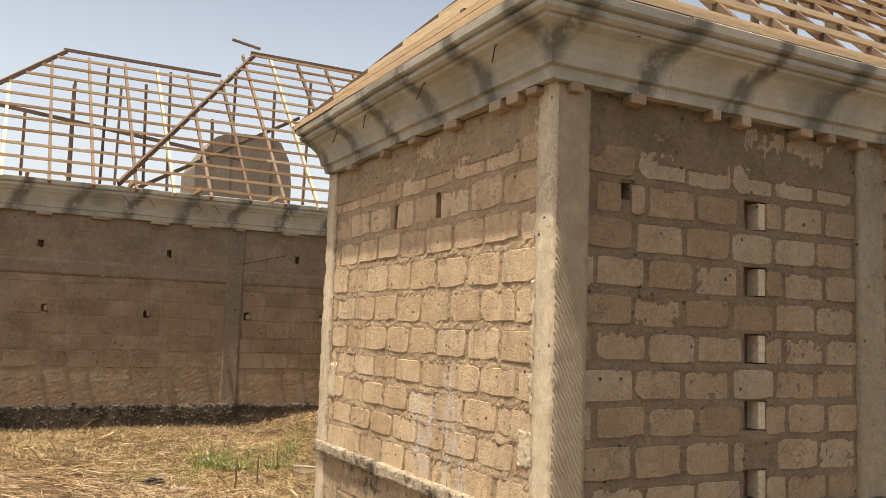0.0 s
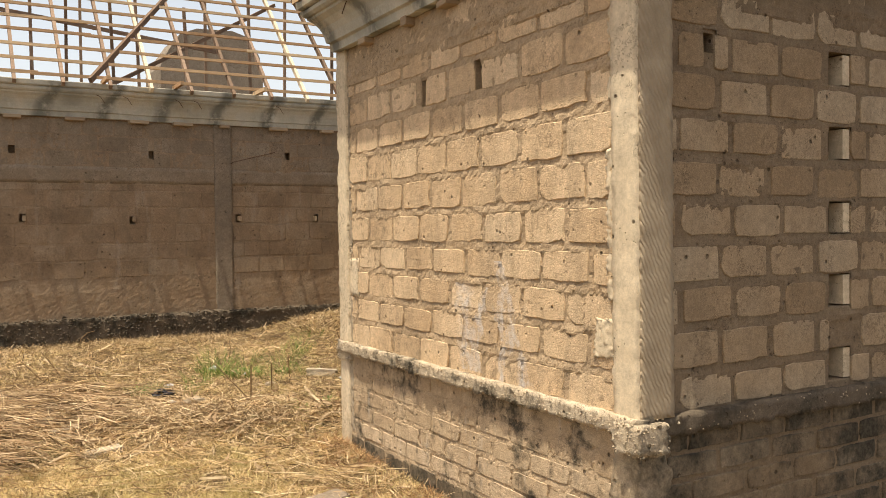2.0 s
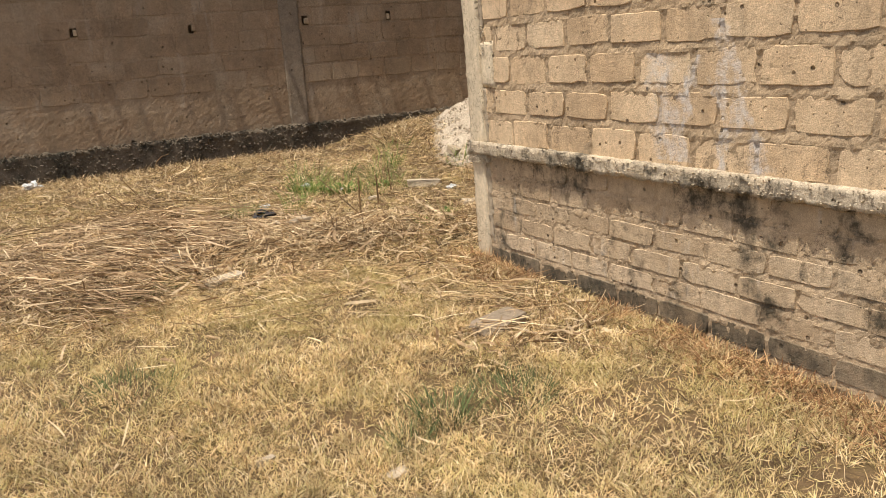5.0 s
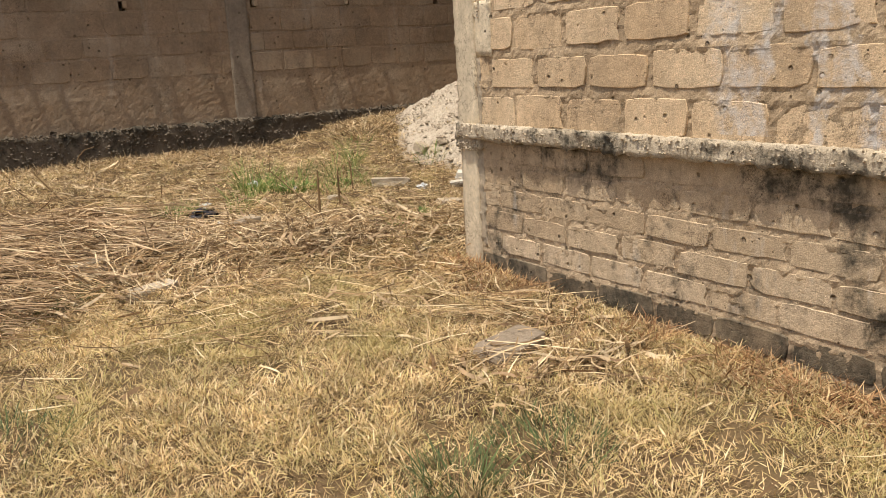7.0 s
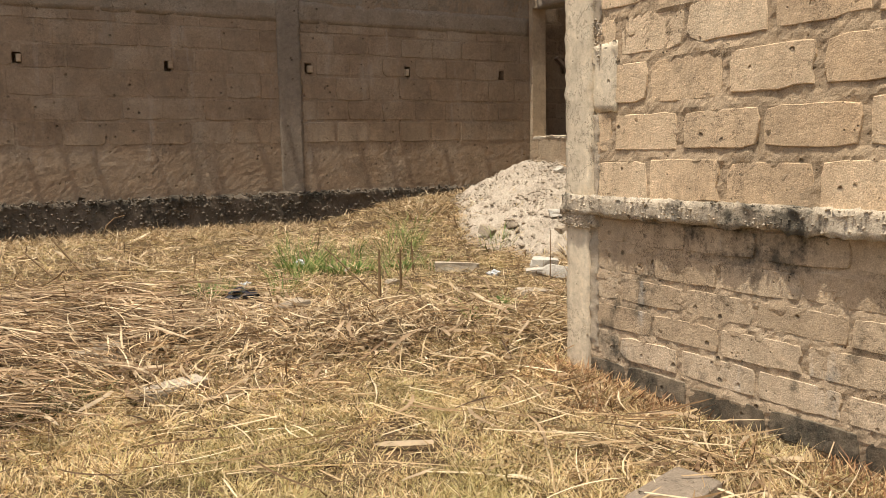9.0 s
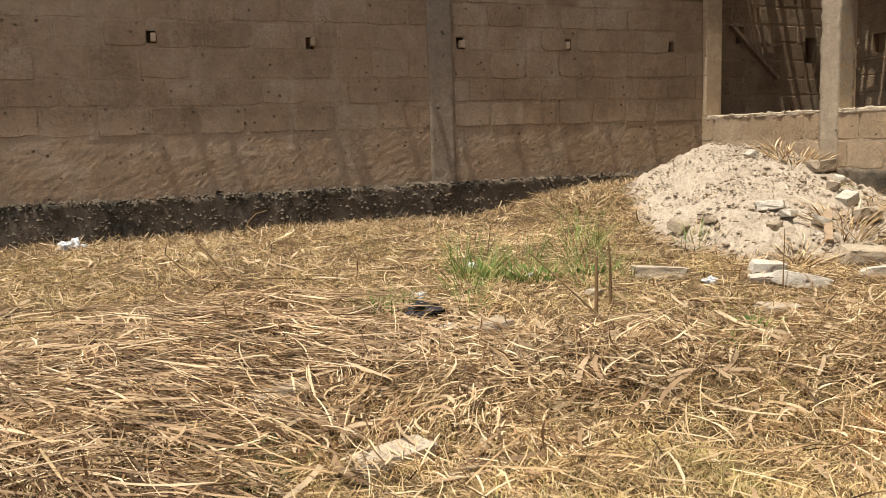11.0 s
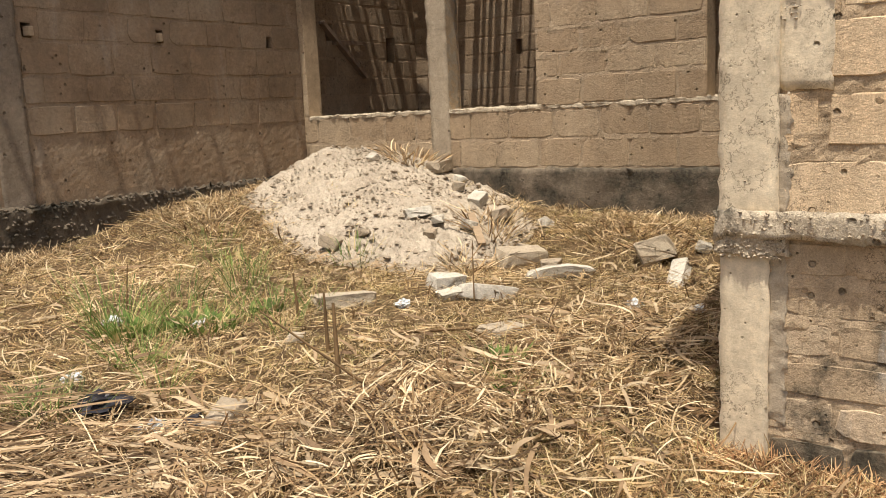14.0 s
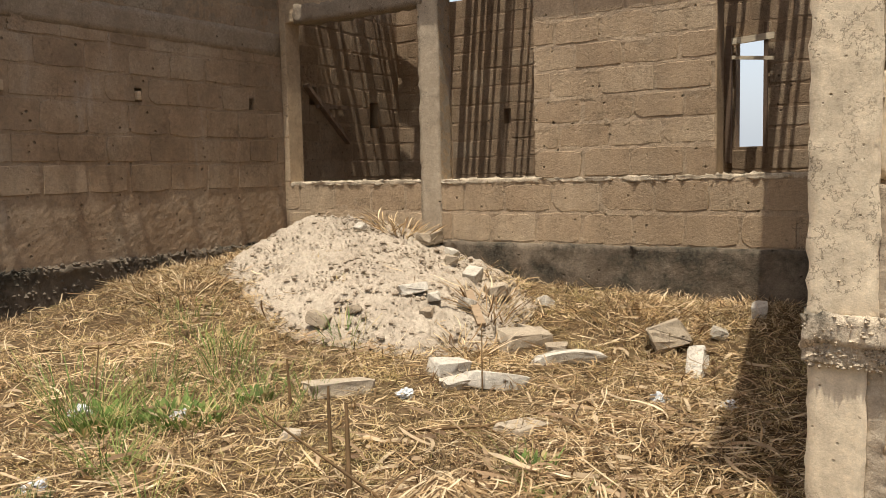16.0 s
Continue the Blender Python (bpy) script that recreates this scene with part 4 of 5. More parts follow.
# ---- straw, grass, leaves ----
def ribbons(name, roots, heads, lengths, widths, lifts, sag, material, label, category, segs=3, curl=0.25, seed=1):
    """Many narrow blades as one mesh: from each root, along its heading, rising by lifts and drooping by sag."""
    rg = np.random.default_rng(seed)
    n = len(roots)
    t = np.linspace(0, 1, segs + 1)
    turn = rg.normal(0, curl, n)
    ang = heads[:, None] + turn[:, None] * (t[None, :] * 2 - 1)
    step = lengths[:, None] / segs
    px = roots[:, 0:1] + np.concatenate([np.zeros((n, 1)), np.cumsum(np.cos(ang[:, 1:]) * step, 1)], 1)
    py = roots[:, 1:2] + np.concatenate([np.zeros((n, 1)), np.cumsum(np.sin(ang[:, 1:]) * step, 1)], 1)
    pz = roots[:, 2:3] + lifts[:, None] * t[None, :] - sag[:, None] * t[None, :] ** 2
    tilt = rg.uniform(-0.9, 0.9, n)
    taper = np.array([0.75] + [1.0] * (segs - 1) + [0.25])
    w = widths[:, None] * taper[None, :] / 2
    nx, ny = -np.sin(ang), np.cos(ang)
    nz = np.sin(tilt)[:, None]
    c = np.cos(tilt)[:, None]
    a = np.stack([px + nx * w * c, py + ny * w * c, pz + nz * w], -1)
    b = np.stack([px - nx * w * c, py - ny * w * c, pz - nz * w], -1)
    verts = np.stack([a, b], 2).reshape(-1, 3)
    base = (np.arange(n) * (segs + 1) * 2)[:, None] + (np.arange(segs) * 2)[None, :]
    quads = np.stack([base, base + 1, base + 3, base + 2], -1).reshape(-1, 4)
    me = bpy.data.meshes.new(name)
    me.vertices.add(len(verts))
    me.vertices.foreach_set("co", verts.astype(np.float32).ravel())
    me.loops.add(len(quads) * 4)
    me.loops.foreach_set("vertex_index", quads.astype(np.int32).ravel())
    me.polygons.add(len(quads))
    me.polygons.foreach_set("loop_start", (np.arange(len(quads)) * 4).astype(np.int32))
    me.materials.append(material)
    me.update()
    me.validate()
    return tagged(new(name, me), label, category, kind="stuff")


GX, GY = np.linspace(-6, 8, 141), np.linspace(-3, 16, 191)
GRID = np.array([[lie(x, y) for x in GX] for y in GY])
BARE = np.array([[heap_h(x, y) for x in GX] for y in GY])


def sample(grid, x, y):
    fx = np.clip((x + 6) / 0.1, 0, 139.99)
    fy = np.clip((y + 3) / 0.1, 0, 189.99)
    i, j = fx.astype(int), fy.astype(int)
    a, b = fx - i, fy - j
    return grid[j, i] * (1 - a) * (1 - b) + grid[j, i + 1] * a * (1 - b) + grid[j + 1, i] * (1 - a) * b + grid[j + 1, i + 1] * a * b


def field(x, y, scale, seed):
    """Smooth 0..1 value noise for patchiness."""
    rg = np.random.default_rng(seed)
    g = rg.random((64, 64))
    fx, fy = (x * scale) % 62, (y * scale) % 62
    i, j = fx.astype(int), fy.astype(int)
    a, b = fx - i, fy - j
    a, b = a * a * (3 - 2 * a), b * b * (3 - 2 * b)
    return g[j, i] * (1 - a) * (1 - b) + g[j, i + 1] * a * (1 - b) + g[j + 1, i] * (1 - a) * b + g[j + 1, i + 1] * a * b


def scatter(n, x0, x1, y0, y1, keep, seed):
    rg = np.random.default_rng(seed)
    x, y = rg.uniform(x0, x1, n), rg.uniform(y0, y1, n)
    ok = rg.random(n) < keep(x, y)
    ok &= ~((x > 3.28) & (y > 4.74) & (y < 9.14))
    ok &= (y < 15.46) & (x < 7.52)
    return x[ok], y[ok]


def mound_zone(x, y):
    """The thick combed heaps of cut straw."""
    a = np.exp(-(((x - 0.5) / 1.5) ** 2 + ((y - 11.0) / 1.0) ** 4))
    b = np.exp(-(((x - 0.2) / 0.9) ** 2 + ((y - 9.9) / 0.9) ** 2)) * 0.8
    c = 0.9 * np.exp(-(((x - 2.3) / 1.5) ** 2 + ((y - 10.1) / 0.75) ** 2))
    d = 0.55 * np.exp(-(((x - 4.2) / 1.2) ** 2 + ((y - 9.9) / 0.6) ** 2))
    return np.clip(a + b + c + d, 0, 1)


def straw_zone(x, y):
    """How thick the dry straw litter lies."""
    s = 0.9 * mound_zone(x, y) + 0.28 * (y > 9.2)
    s += 0.5 * np.exp(-(((x - 2.7) / 0.7) ** 2 + ((y - 8.3) / 1.3) ** 2))
    s += 0.45 * np.exp(-(((x - 2.5) / 0.6) ** 2 + ((y - 7.1) / 0.35) ** 2))
    s = s * (0.25 + 1.1 * field(x, y, 1.3, 5)) + 0.03
    bare = sample(BARE, x, y)
    return np.clip(s, 0.03, 1) * np.where(bare > 0.10, 0.02, 1)


rg = np.random.default_rng(77)
# thick litter of dry stems
x, y = scatter(250000, -3.5, 7.6, 4.6, 15.5, straw_zone, 31)
n = len(x)
thick = mound_zone(x, y)
swirl = 6.28 * field(x, y, 0.7, 9) + rg.normal(0, 1, n) * np.where(x < 1.6, 1.0 - 0.6 * thick, 2.2)
ribbons("straw_litter", np.stack([x, y, sample(GRID, x, y) + rg.uniform(-0.01, 0.03, n) + rg.uniform(0.0, 0.15, n) * thick], 1), swirl, (rg.uniform(0.035, 0.16, n) + 0.30 * rg.random(n) ** 5) * np.where(x < 1.4, 0.8 + 0.7 * thick, 0.95), rg.choice([0.003, 0.005, 0.007, 0.011], n, p=[0.3, 0.35, 0.25, 0.1]), rg.normal(0.01, 0.05, n), rg.uniform(-0.02, 0.05, n), straw_mat, "tangled layer of dry straw stems", "straw", 4, 0.65, 41)
# brown cut stems lying side by side on the mounds
x, y = scatter(19000, -2.5, 2.2, 9.0, 13.2, lambda p, q: np.clip(np.exp(-(((p - 0.6) / 1.2) ** 2 + ((q - 11.4) / 1.1) ** 4)) + 0.8 * np.exp(-(((p - 0.1) / 0.5) ** 2 + ((q - 9.7) / 1.0) ** 2)), 0, 1) ** 2, 39)
n = len(x)
ribbons("cut_stems", np.stack([x, y, sample(GRID, x, y) + rg.uniform(0.02, 0.19, n)], 1), -0.7 + 1.2 * (field(x, y, 0.8, 19) - 0.5) + rg.normal(0, 0.32, n), rg.uniform(0.15, 0.55, n), rg.uniform(0.005, 0.012, n), rg.normal(0.0, 0.04, n), rg.uniform(-0.02, 0.06, n), stem_mat, "mound of brown cut stems lying side by side", "straw", 5, 0.2, 49)
# broad withered leaves
x, y = scatter(15000, -3.0, 6.5, 6.5, 14.5, lambda p, q: straw_zone(p, q) ** 1.6, 35)
n = len(x)
swirl = 6.28 * field(x, y, 0.45, 9) + rg.normal(0, 0.8, n)
ribbons("withered_leaves", np.stack([x, y, sample(GRID, x, y) + rg.uniform(0.02, 0.04, n) + 0.12 * rg.random(n) * mound_zone(x, y)], 1), swirl, rg.uniform(0.08, 0.30, n), rg.uniform(0.010, 0.026, n), rg.normal(0.01, 0.05, n), rg.uniform(0.0, 0.07, n), leaf_mat, "broad withered leaves lying in the straw", "dry leaves", 5, 0.75, 45)


# short dry turf and the thatch in it
def turf_zone(x, y):
    bare = sample(BARE, x, y)
    return np.clip(0.08 + 2.6 * field(x, y, 1.7, 15) * field(x, y, 6.5, 16), 0, 1) * np.where(bare > 0.08, 0.02, 1) * np.where(y < 9.6, 1.0, 0.45)


def clumps(count, blades, x0, x1, y0, y1, seed):
    """Blade roots and headings gathered in small clumps."""
    cx, cy = scatter(count, x0, x1, y0, y1, turf_zone, seed)
    r2 = np.random.default_rng(seed + 1)
    big = r2.uniform(0.5, 1.5, len(cx))
    a = r2.uniform(0, 6.28, (len(cx), blades))
    r = 0.034 * big[:, None] * np.sqrt(r2.random((len(cx), blades)))
    x, y = (cx[:, None] + np.cos(a) * r).ravel(), (cy[:, None] + np.sin(a) * r).ravel()
    return x, y, (a + r2.normal(0, 0.6, a.shape)).ravel(), np.repeat(big, blades)


for tag, (count, x0, x1, y0, y1, sd) in {"near": (40000, -3.0, 3.35, 4.0, 9.8, 32), "far": (24000, -3.5, 7.6, 9.6, 15.5, 52)}.items():
    x, y, head, big = clumps(count, 13, x0, x1, y0, y1, sd)
    keep = ~((x > 3.30) & (y > 4.76) & (y < 9.12))
    x, y, head, big = x[keep], y[keep], head[keep], big[keep]
    n = len(x)
    ribbons("dry_turf", np.stack([x, y, sample(GRID, x, y) - 0.005], 1), head, rg.uniform(0.015, 0.07, n) * big, rg.uniform(0.0025, 0.006, n), rg.uniform(0.008, 0.06, n) * big, rg.uniform(0.0, 0.02, n), turf_mat, "short clumped dry grass, yellow with some green", "grass", 2, 0.3, sd + 10)
x, y = scatter(170000, -3.5, 7.6, 4.2, 15.5, turf_zone, 36)
n = len(x)
ribbons("dry_thatch", np.stack([x, y, sample(GRID, x, y) + rg.uniform(0.0, 0.035, n)], 1), rg.uniform(0, 6.28, n), np.where(y > 8.8, rg.uniform(0.05, 0.22, n), rg.uniform(0.03, 0.11, n)), np.where(y > 8.8, rg.uniform(0.003, 0.008, n), rg.uniform(0.002, 0.005, n)), rg.normal(0.012, 0.035, n), rg.uniform(-0.01, 0.03, n), thatch_mat, "fine dead stems matted over the ground", "straw", 3, 0.9, 46)
# coarser turf over the rest of the plot
for count, x0, x1, y0, y1, sd in ((30000, -6.0, -2.8, -2.8, 15.5, 34), (42000, -3.0, 7.8, -2.8, 4.4, 37)):
    x, y = scatter(count, x0, x1, y0, y1, lambda p, q: turf_zone(p, q) * np.clip((p + 6.2) / 2.5, 0, 1) * np.clip((q + 3) / 2.5, 0, 1), sd)
    n = len(x)
    ribbons("dry_turf_edge", np.stack([x, y, sample(GRID, x, y) - 0.01], 1), rg.uniform(0, 6.28, n), rg.uniform(0.05, 0.18, n), rg.uniform(0.006, 0.012, n), rg.uniform(0.02, 0.09, n), rg.uniform(0.0, 0.05, n), turf_mat, "short dry grass at the edge of the plot", "grass", 2, 0.5, sd + 9)
# dry herbs along the feet of the walls
for tag, count, box, mat, tall in (("wing", 7000, (2.75, 3.31, 4.6, 9.2), rusty_herb, 0.11), ("north", 9000, (-1.5, 7.3, 14.75, 15.47), straw_mat, 0.13), ("east", 4200, (6.9, 7.53, 9.6, 13.0), straw_mat, 0.12)):
    r2 = np.random.default_rng(len(tag) * 91)
    x, y = r2.uniform(box[0], box[1], count), r2.uniform(box[2], box[3], count)
    if tag == "wing":
        x = 3.31 - np.abs(r2.normal(0, 0.2, count))
    ok = (field(x, y, 3.1, 23) > 0.3) & (sample(BARE, x, y) < 0.15)
    x, y = x[ok], y[ok]
    n = len(x)
    ribbons("dry_herbs", np.stack([x, y, sample(GRID, x, y) - 0.01], 1), r2.uniform(0, 6.28, n), r2.uniform(0.04, 0.20, n), r2.uniform(0.003, 0.007, n), tall * r2.uniform(0.1, 1.1, n), r2.uniform(0.0, 0.06, n), mat, "dry brown herbs along the foot of the wall", "grass", 3, 0.4, count)


def tuft(name, at, count, spread, height, material, label, width=0.007, lean=0.5, seed=1, category="plant"):
    r2 = np.random.default_rng(seed)
    a = r2.uniform(0, 6.28, count)
    r = spread * np.sqrt(r2.random(count))
    x, y = at[0] + np.cos(a) * r, at[1] + np.sin(a) * r
    z = np.array([lie(p, q) for p, q in zip(x, y)]) - 0.01
    h = height * r2.uniform(0.45, 1.1, count)
    ob = ribbons(name, np.stack([x, y, z], 1), a + r2.normal(0, 0.7, count), h * lean * r2.uniform(0.5, 1.4, count), width * r2.uniform(0.6, 1.4, count), h * 1.3, h * 0.35, material, label, category, 4, 0.3, seed + 500)
    return ob


GREEN = "tuft of fresh green grass among dry straw"
for i, (x, y, c, s, h) in enumerate([(3.08, 13.0, 80, 0.2, 0.32), (3.30, 12.45, 150, 0.28, 0.2), (2.9, 12.6, 80, 0.2, 0.26), (3.92, 12.75, 36, 0.12, 0.36), (3.67, 10.42, 26, 0.1, 0.20), (3.30, 10.12, 26, 0.12, 0.2), (3.85, 12.38, 50, 0.15, 0.24), (1.84, 11.75, 60, 0.18, 0.18), (2.62, 12.1, 46, 0.12, 0.22), (4.6, 13.7, 36, 0.2, 0.22), (4.9, 14.2, 36, 0.2, 0.2), (5.2, 12.75, 40, 0.15, 0.2), (4.2, 13.0, 34, 0.14, 0.3), (4.45, 13.3, 30, 0.12, 0.25), (3.55, 12.95, 34, 0.14, 0.28), (4.05, 12.15, 26, 0.1, 0.22), (3.5, 11.9, 26, 0.1, 0.2), (2.4, 11.6, 20, 0.08, 0.2)]):
    tuft("green_tuft", (x, y), int(c * 1.3), s * 1.25, h, green_mat, GREEN, 0.0045, 0.8, seed=100 + i)
for i, (x, y, c, s, h) in enumerate([(1.45, 6.34, 70, 0.16, 0.13), (1.9, 6.35, 120, 0.26, 0.09), (1.2, 6.2, 36, 0.12, 0.10), (0.38, 9.62, 140, 0.35, 0.14), (1.92, 11.87, 60, 0.2, 0.14), (0.0, 7.6, 80, 0.3, 0.1)]):
    tuft("grey_green_tuft", (x, y), c * 3, s, h, moss_mat, "low tuft of grey-green grass", 0.004, 0.9, seed=200 + i)
for i, (x, y, c, s, h) in enumerate([(2.63, 10.3, 260, 0.10, 0.17), (6.35, 12.1, 80, 0.2, 0.25), (6.6, 10.6, 80, 0.2, 0.14), (7.3, 13.7, 90, 0.25, 0.2), (5.2, 14.6, 160, 0.4, 0.13), (6.9, 11.0, 120, 0.35, 0.13), (1.0, 11.6, 60, 0.15, 0.18), (5.6, 11.9, 70, 0.2, 0.16)]):
    tuft("straw_tuft", (x, y), c, s, h, straw_mat, "sheaf of dry straw bent over at its root", 0.011, 1.5, 300 + i)
for i, (x, y, c, s, h) in enumerate([(3.32, 12.45, 170, 0.25, 0.09), (3.0, 12.75, 110, 0.2, 0.1), (3.85, 12.4, 60, 0.1, 0.08), (3.30, 10.1, 30, 0.07, 0.1), (3.68, 10.42, 50, 0.08, 0.12), (2.65, 12.1, 50, 0.15, 0.06)]):
    tuft("leafy_weed", (x, y), c, s, h, green_mat, "low leafy green weed among the straw", 0.024, 0.6, 600 + i)
for x, y, s in ((3.75, 4.45, 1), (4.3, 4.5, 2)):
    tuft("weed", (x + 0.3, y + 0.15), 40, 0.16, 0.16, green_mat, "thin green weed at the foot of the wall", 0.008, 0.6, 400 + s)


def stems(name, at, heading, count, spread, long, label, seed):
    """A loose handful of long dry stems lying together."""
    r2 = np.random.default_rng(seed)
    x, y = at[0] + r2.normal(0, spread, count), at[1] + r2.normal(0, spread * 0.7, count)
    z = sample(GRID, x, y) + r2.uniform(0.02, 0.10, count)
    ribbons(name, np.stack([x, y, z], 1), heading + r2.normal(0, 0.45, count), long * r2.uniform(0.4, 1.1, count), r2.uniform(0.004, 0.009, count), r2.normal(0.0, 0.04, count), r2.uniform(-0.02, 0.04, count), straw_mat, label, "straw", 5, 0.25, seed + 1)


stems("straw_bundle", (2.1, 7.25), -0.35, 26, 0.14, 0.6, "long dry stems trailing over a flat stone", 61)
stems("straw_bundle", (2.6, 7.9), -0.9, 60, 0.25, 0.45, "long dry stems trailing along the wing wall", 62)
stems("straw_bundle", (2.0, 8.9), -0.5, 70, 0.5, 0.35, "loose dry stems lying on the grass", 63)
stems("straw_bundle", (1.2, 8.3), -0.2, 60, 0.4, 0.45, "loose dry stems lying on the grass", 64)
stems("straw_bundle", (0.2, 9.6), 1.0, 160, 0.3, 0.5, "loose dry stems fanned over the grass", 65)


def straw_fan(at, heading, count, long, seed):
    """Dry stems of one cut clump, combed outwards from its root."""
    r2 = np.random.default_rng(seed)
    x, y = at[0] + r2.normal(0, 0.07, count), at[1] + r2.normal(0, 0.07, count)
    z = sample(GRID, x, y) + r2.uniform(0.06, 0.16, count)
    ribbons("straw_fan", np.stack([x, y, z], 1), heading + r2.normal(0, 0.75, count), long * r2.uniform(0.45, 1.1, count), r2.uniform(0.005, 0.011, count), r2.normal(0.03, 0.04, count), r2.uniform(0.10, 0.22, count), straw_mat, "sheaf of cut straw combed out from its root", "straw", 6, 0.15, seed + 1)


straw_fan((3.08, 10.5), -2.45, 190, 0.62, 71)
straw_fan((2.5, 10.25), -2.0, 90, 0.5, 72)
straw_fan((1.3, 12.2), -2.6, 160, 0.75, 73)
straw_fan((0.9, 11.5), -2.9, 160, 0.8, 74)


def stalk(x, y, dx, dy, h, r=0.012, bend=0.0):
    z = lie(x, y) - 0.05
    pts = [(x + dx * t + bend * t * t, y + dy * t, z + h * t - abs(bend) * t ** 3 * 0.7) for t in (0, 0.25, 0.5, 0.75, 1.0)]
    cu = bpy.data.curves.new("dry_stalk", "CURVE")
    cu.dimensions, cu.bevel_depth, cu.bevel_resolution = "3D", r, 2
    sp = cu.splines.new("POLY")
    sp.points.add(4)
    for i, (p, c) in enumerate(zip(sp.points, pts)):
        p.co, p.radius = (*c, 1), 1.0 - 0.13 * i
    cu.materials.append(stalk_mat)
    tagged(new("dry_stalk", cu), "dry brown stalk standing in the straw", "stalk", "dry stalks")


for s in ((3.33, 11.35, 0.0, 0.0, 0.42, 0.014), (2.92, 10.90, 0.02, 0.02, 0.52, 0.016), (3.82, 12.06, -0.02, 0.0, 0.36, 0.012), (2.95, 10.5, -0.42, 0.5, 0.55, 0.009), (1.15, 13.4, -0.25, 0.2, 0.35), (0.84, 11.5, -0.05, 0.0, 0.32, 0.007), (3.25, 10.42, -0.02, 0.03, 0.22, 0.014), (4.84, 11.33, 0.01, 0.0, 0.5, 0.006), (1.5, 14.9, 0.0, 0.0, 0.5, 0.009, 0.25), (3.3, 13.2, 0.05, 0.0, 0.35, 0.007), (0.95, 13.05, -0.3, 0.3, 0.3)):
    stalk(*s)
tagged(beam("plank_piece", (6.05, 12.02, lie(6.05, 12.02) + 0.03), (6.32, 12.30, lie(6.32, 12.3) + 0.08), 0.07, 0.025, wood_tan), "short splintered plank lying on the heap", "plank")
def on_straw(points, up=0.035):
    return [(x, y, lie(x, y) + up) for x, y in points]


wire("branch", on_straw(((3.80, 11.25), (3.92, 11.15), (4.12, 10.90), (4.52, 10.80), (4.92, 10.63))), 0.010, stalk_mat, "thin bare branch lying on the straw", "branch")
wire("branch", on_straw(((4.92, 10.63), (4.78, 10.5), (4.64, 10.38))), 0.007, stalk_mat, "thin bare twig lying on the straw", "branch")
wire("branch", on_straw(((4.12, 10.90), (4.02, 10.72), (3.98, 10.6))), 0.006, stalk_mat, "thin bare twig lying on the straw", "branch")


# ---- rubble and litter ----
def rubble(name, at, size, rz, material, label, category="rubble", seed=1, tilt=0.1, sink=0.25, arch=0.0):
    """A broken angular lump: the hull of scattered corners, bent to an arch where it is a moulding."""
    rs = random.Random(seed)
    bm = bmesh.new()
    for sx in (-1, 1):
        for sy in (-1, 1):
            for sz in (-1, 1):
                bm.verts.new((0.5 * sx * rs.uniform(0.72, 1.05), 0.5 * sy * rs.uniform(0.65, 1.05), 0.5 * sz * rs.uniform(0.6, 1.0)))
    for _ in range(7):
        bm.verts.new((rs.uniform(-0.56, 0.56), rs.uniform(-0.56, 0.56), rs.uniform(-0.45, 0.52)))
    hull = bmesh.ops.convex_hull(bm, input=bm.verts[:])
    bmesh.ops.delete(bm, geom=[g for g in hull["geom_interior"] if isinstance(g, bmesh.types.BMVert)], context="VERTS")
    bmesh.ops.bevel(bm, geom=bm.edges[:], offset=0.03, segments=1, affect="EDGES")
    bmesh.ops.subdivide_edges(bm, edges=[e for e in bm.edges if e.calc_length() > 0.25], cuts=2)
    off = Vector((seed * 3.1, seed * 1.3, seed * 7.7))
    for v in bm.verts:
        r = v.co.copy()
        v.co += 0.05 * noise.noise_vector(r * 5 + off)
        v.co = Vector((v.co.x * size[0], v.co.y * size[1], v.co.z * size[2]))
        v.co.z -= arch * (2 * r.x) ** 2
    ob = part(name, bm, material)
    ob.matrix_basis = Matrix.Translation((at[0], at[1], lie(*at) + size[2] * (0.5 - sink))) @ Euler((rs.uniform(-tilt, tilt), rs.uniform(-tilt, tilt), rz)).to_matrix().to_4x4()
    return tagged(ob, label, category)


random.seed(9)
WHITE = "broken piece of white-rendered concrete on straw"
rubble("concrete_fragment", (5.05, 11.72), (0.28, 0.22, 0.16), -0.6, rubble_white, WHITE, seed=1)
rubble("concrete_fragment", (5.02, 11.34), (0.42, 0.18, 0.14), -0.85, rubble_white, WHITE, seed=2, tilt=0.3)
rubble("concrete_fragment", (4.86, 11.50), (0.32, 0.18, 0.08), -0.5, rubble_white, WHITE, seed=3)
rubble("concrete_fragment", (5.83, 11.17), (0.60, 0.15, 0.11), -0.75, rubble_white, "curved broken piece of moulded concrete", seed=4, tilt=0.02, sink=0.0, arch=0.05)
rubble("concrete_fragment", (5.95, 12.62), (0.26, 0.16, 0.10), -0.7, rubble_white, "broken white concrete lump on the sand heap", seed=5, tilt=0.3)
rubble("concrete_fragment", (6.02, 12.45), (0.30, 0.11, 0.08), 0.5, rubble_white, "broken white concrete lump on the sand heap", seed=6, tilt=0.4)
rubble("stone", (7.42, 13.42), (0.32, 0.22, 0.16), 0.1, stone_brown, "yellowish stone on the crest of the sand heap", "stone", seed=7)
rubble("stone", (7.38, 13.12), (0.2, 0.12, 0.08), 0.9, rubble_white, "pale stone on the crest of the sand heap", "stone", seed=8)
rubble("block_piece", (6.75, 12.25), (0.36, 0.24, 0.14), 0.5, stone_brown, "broken sandcrete block at the heap's foot", "broken block", seed=9, tilt=0.3)
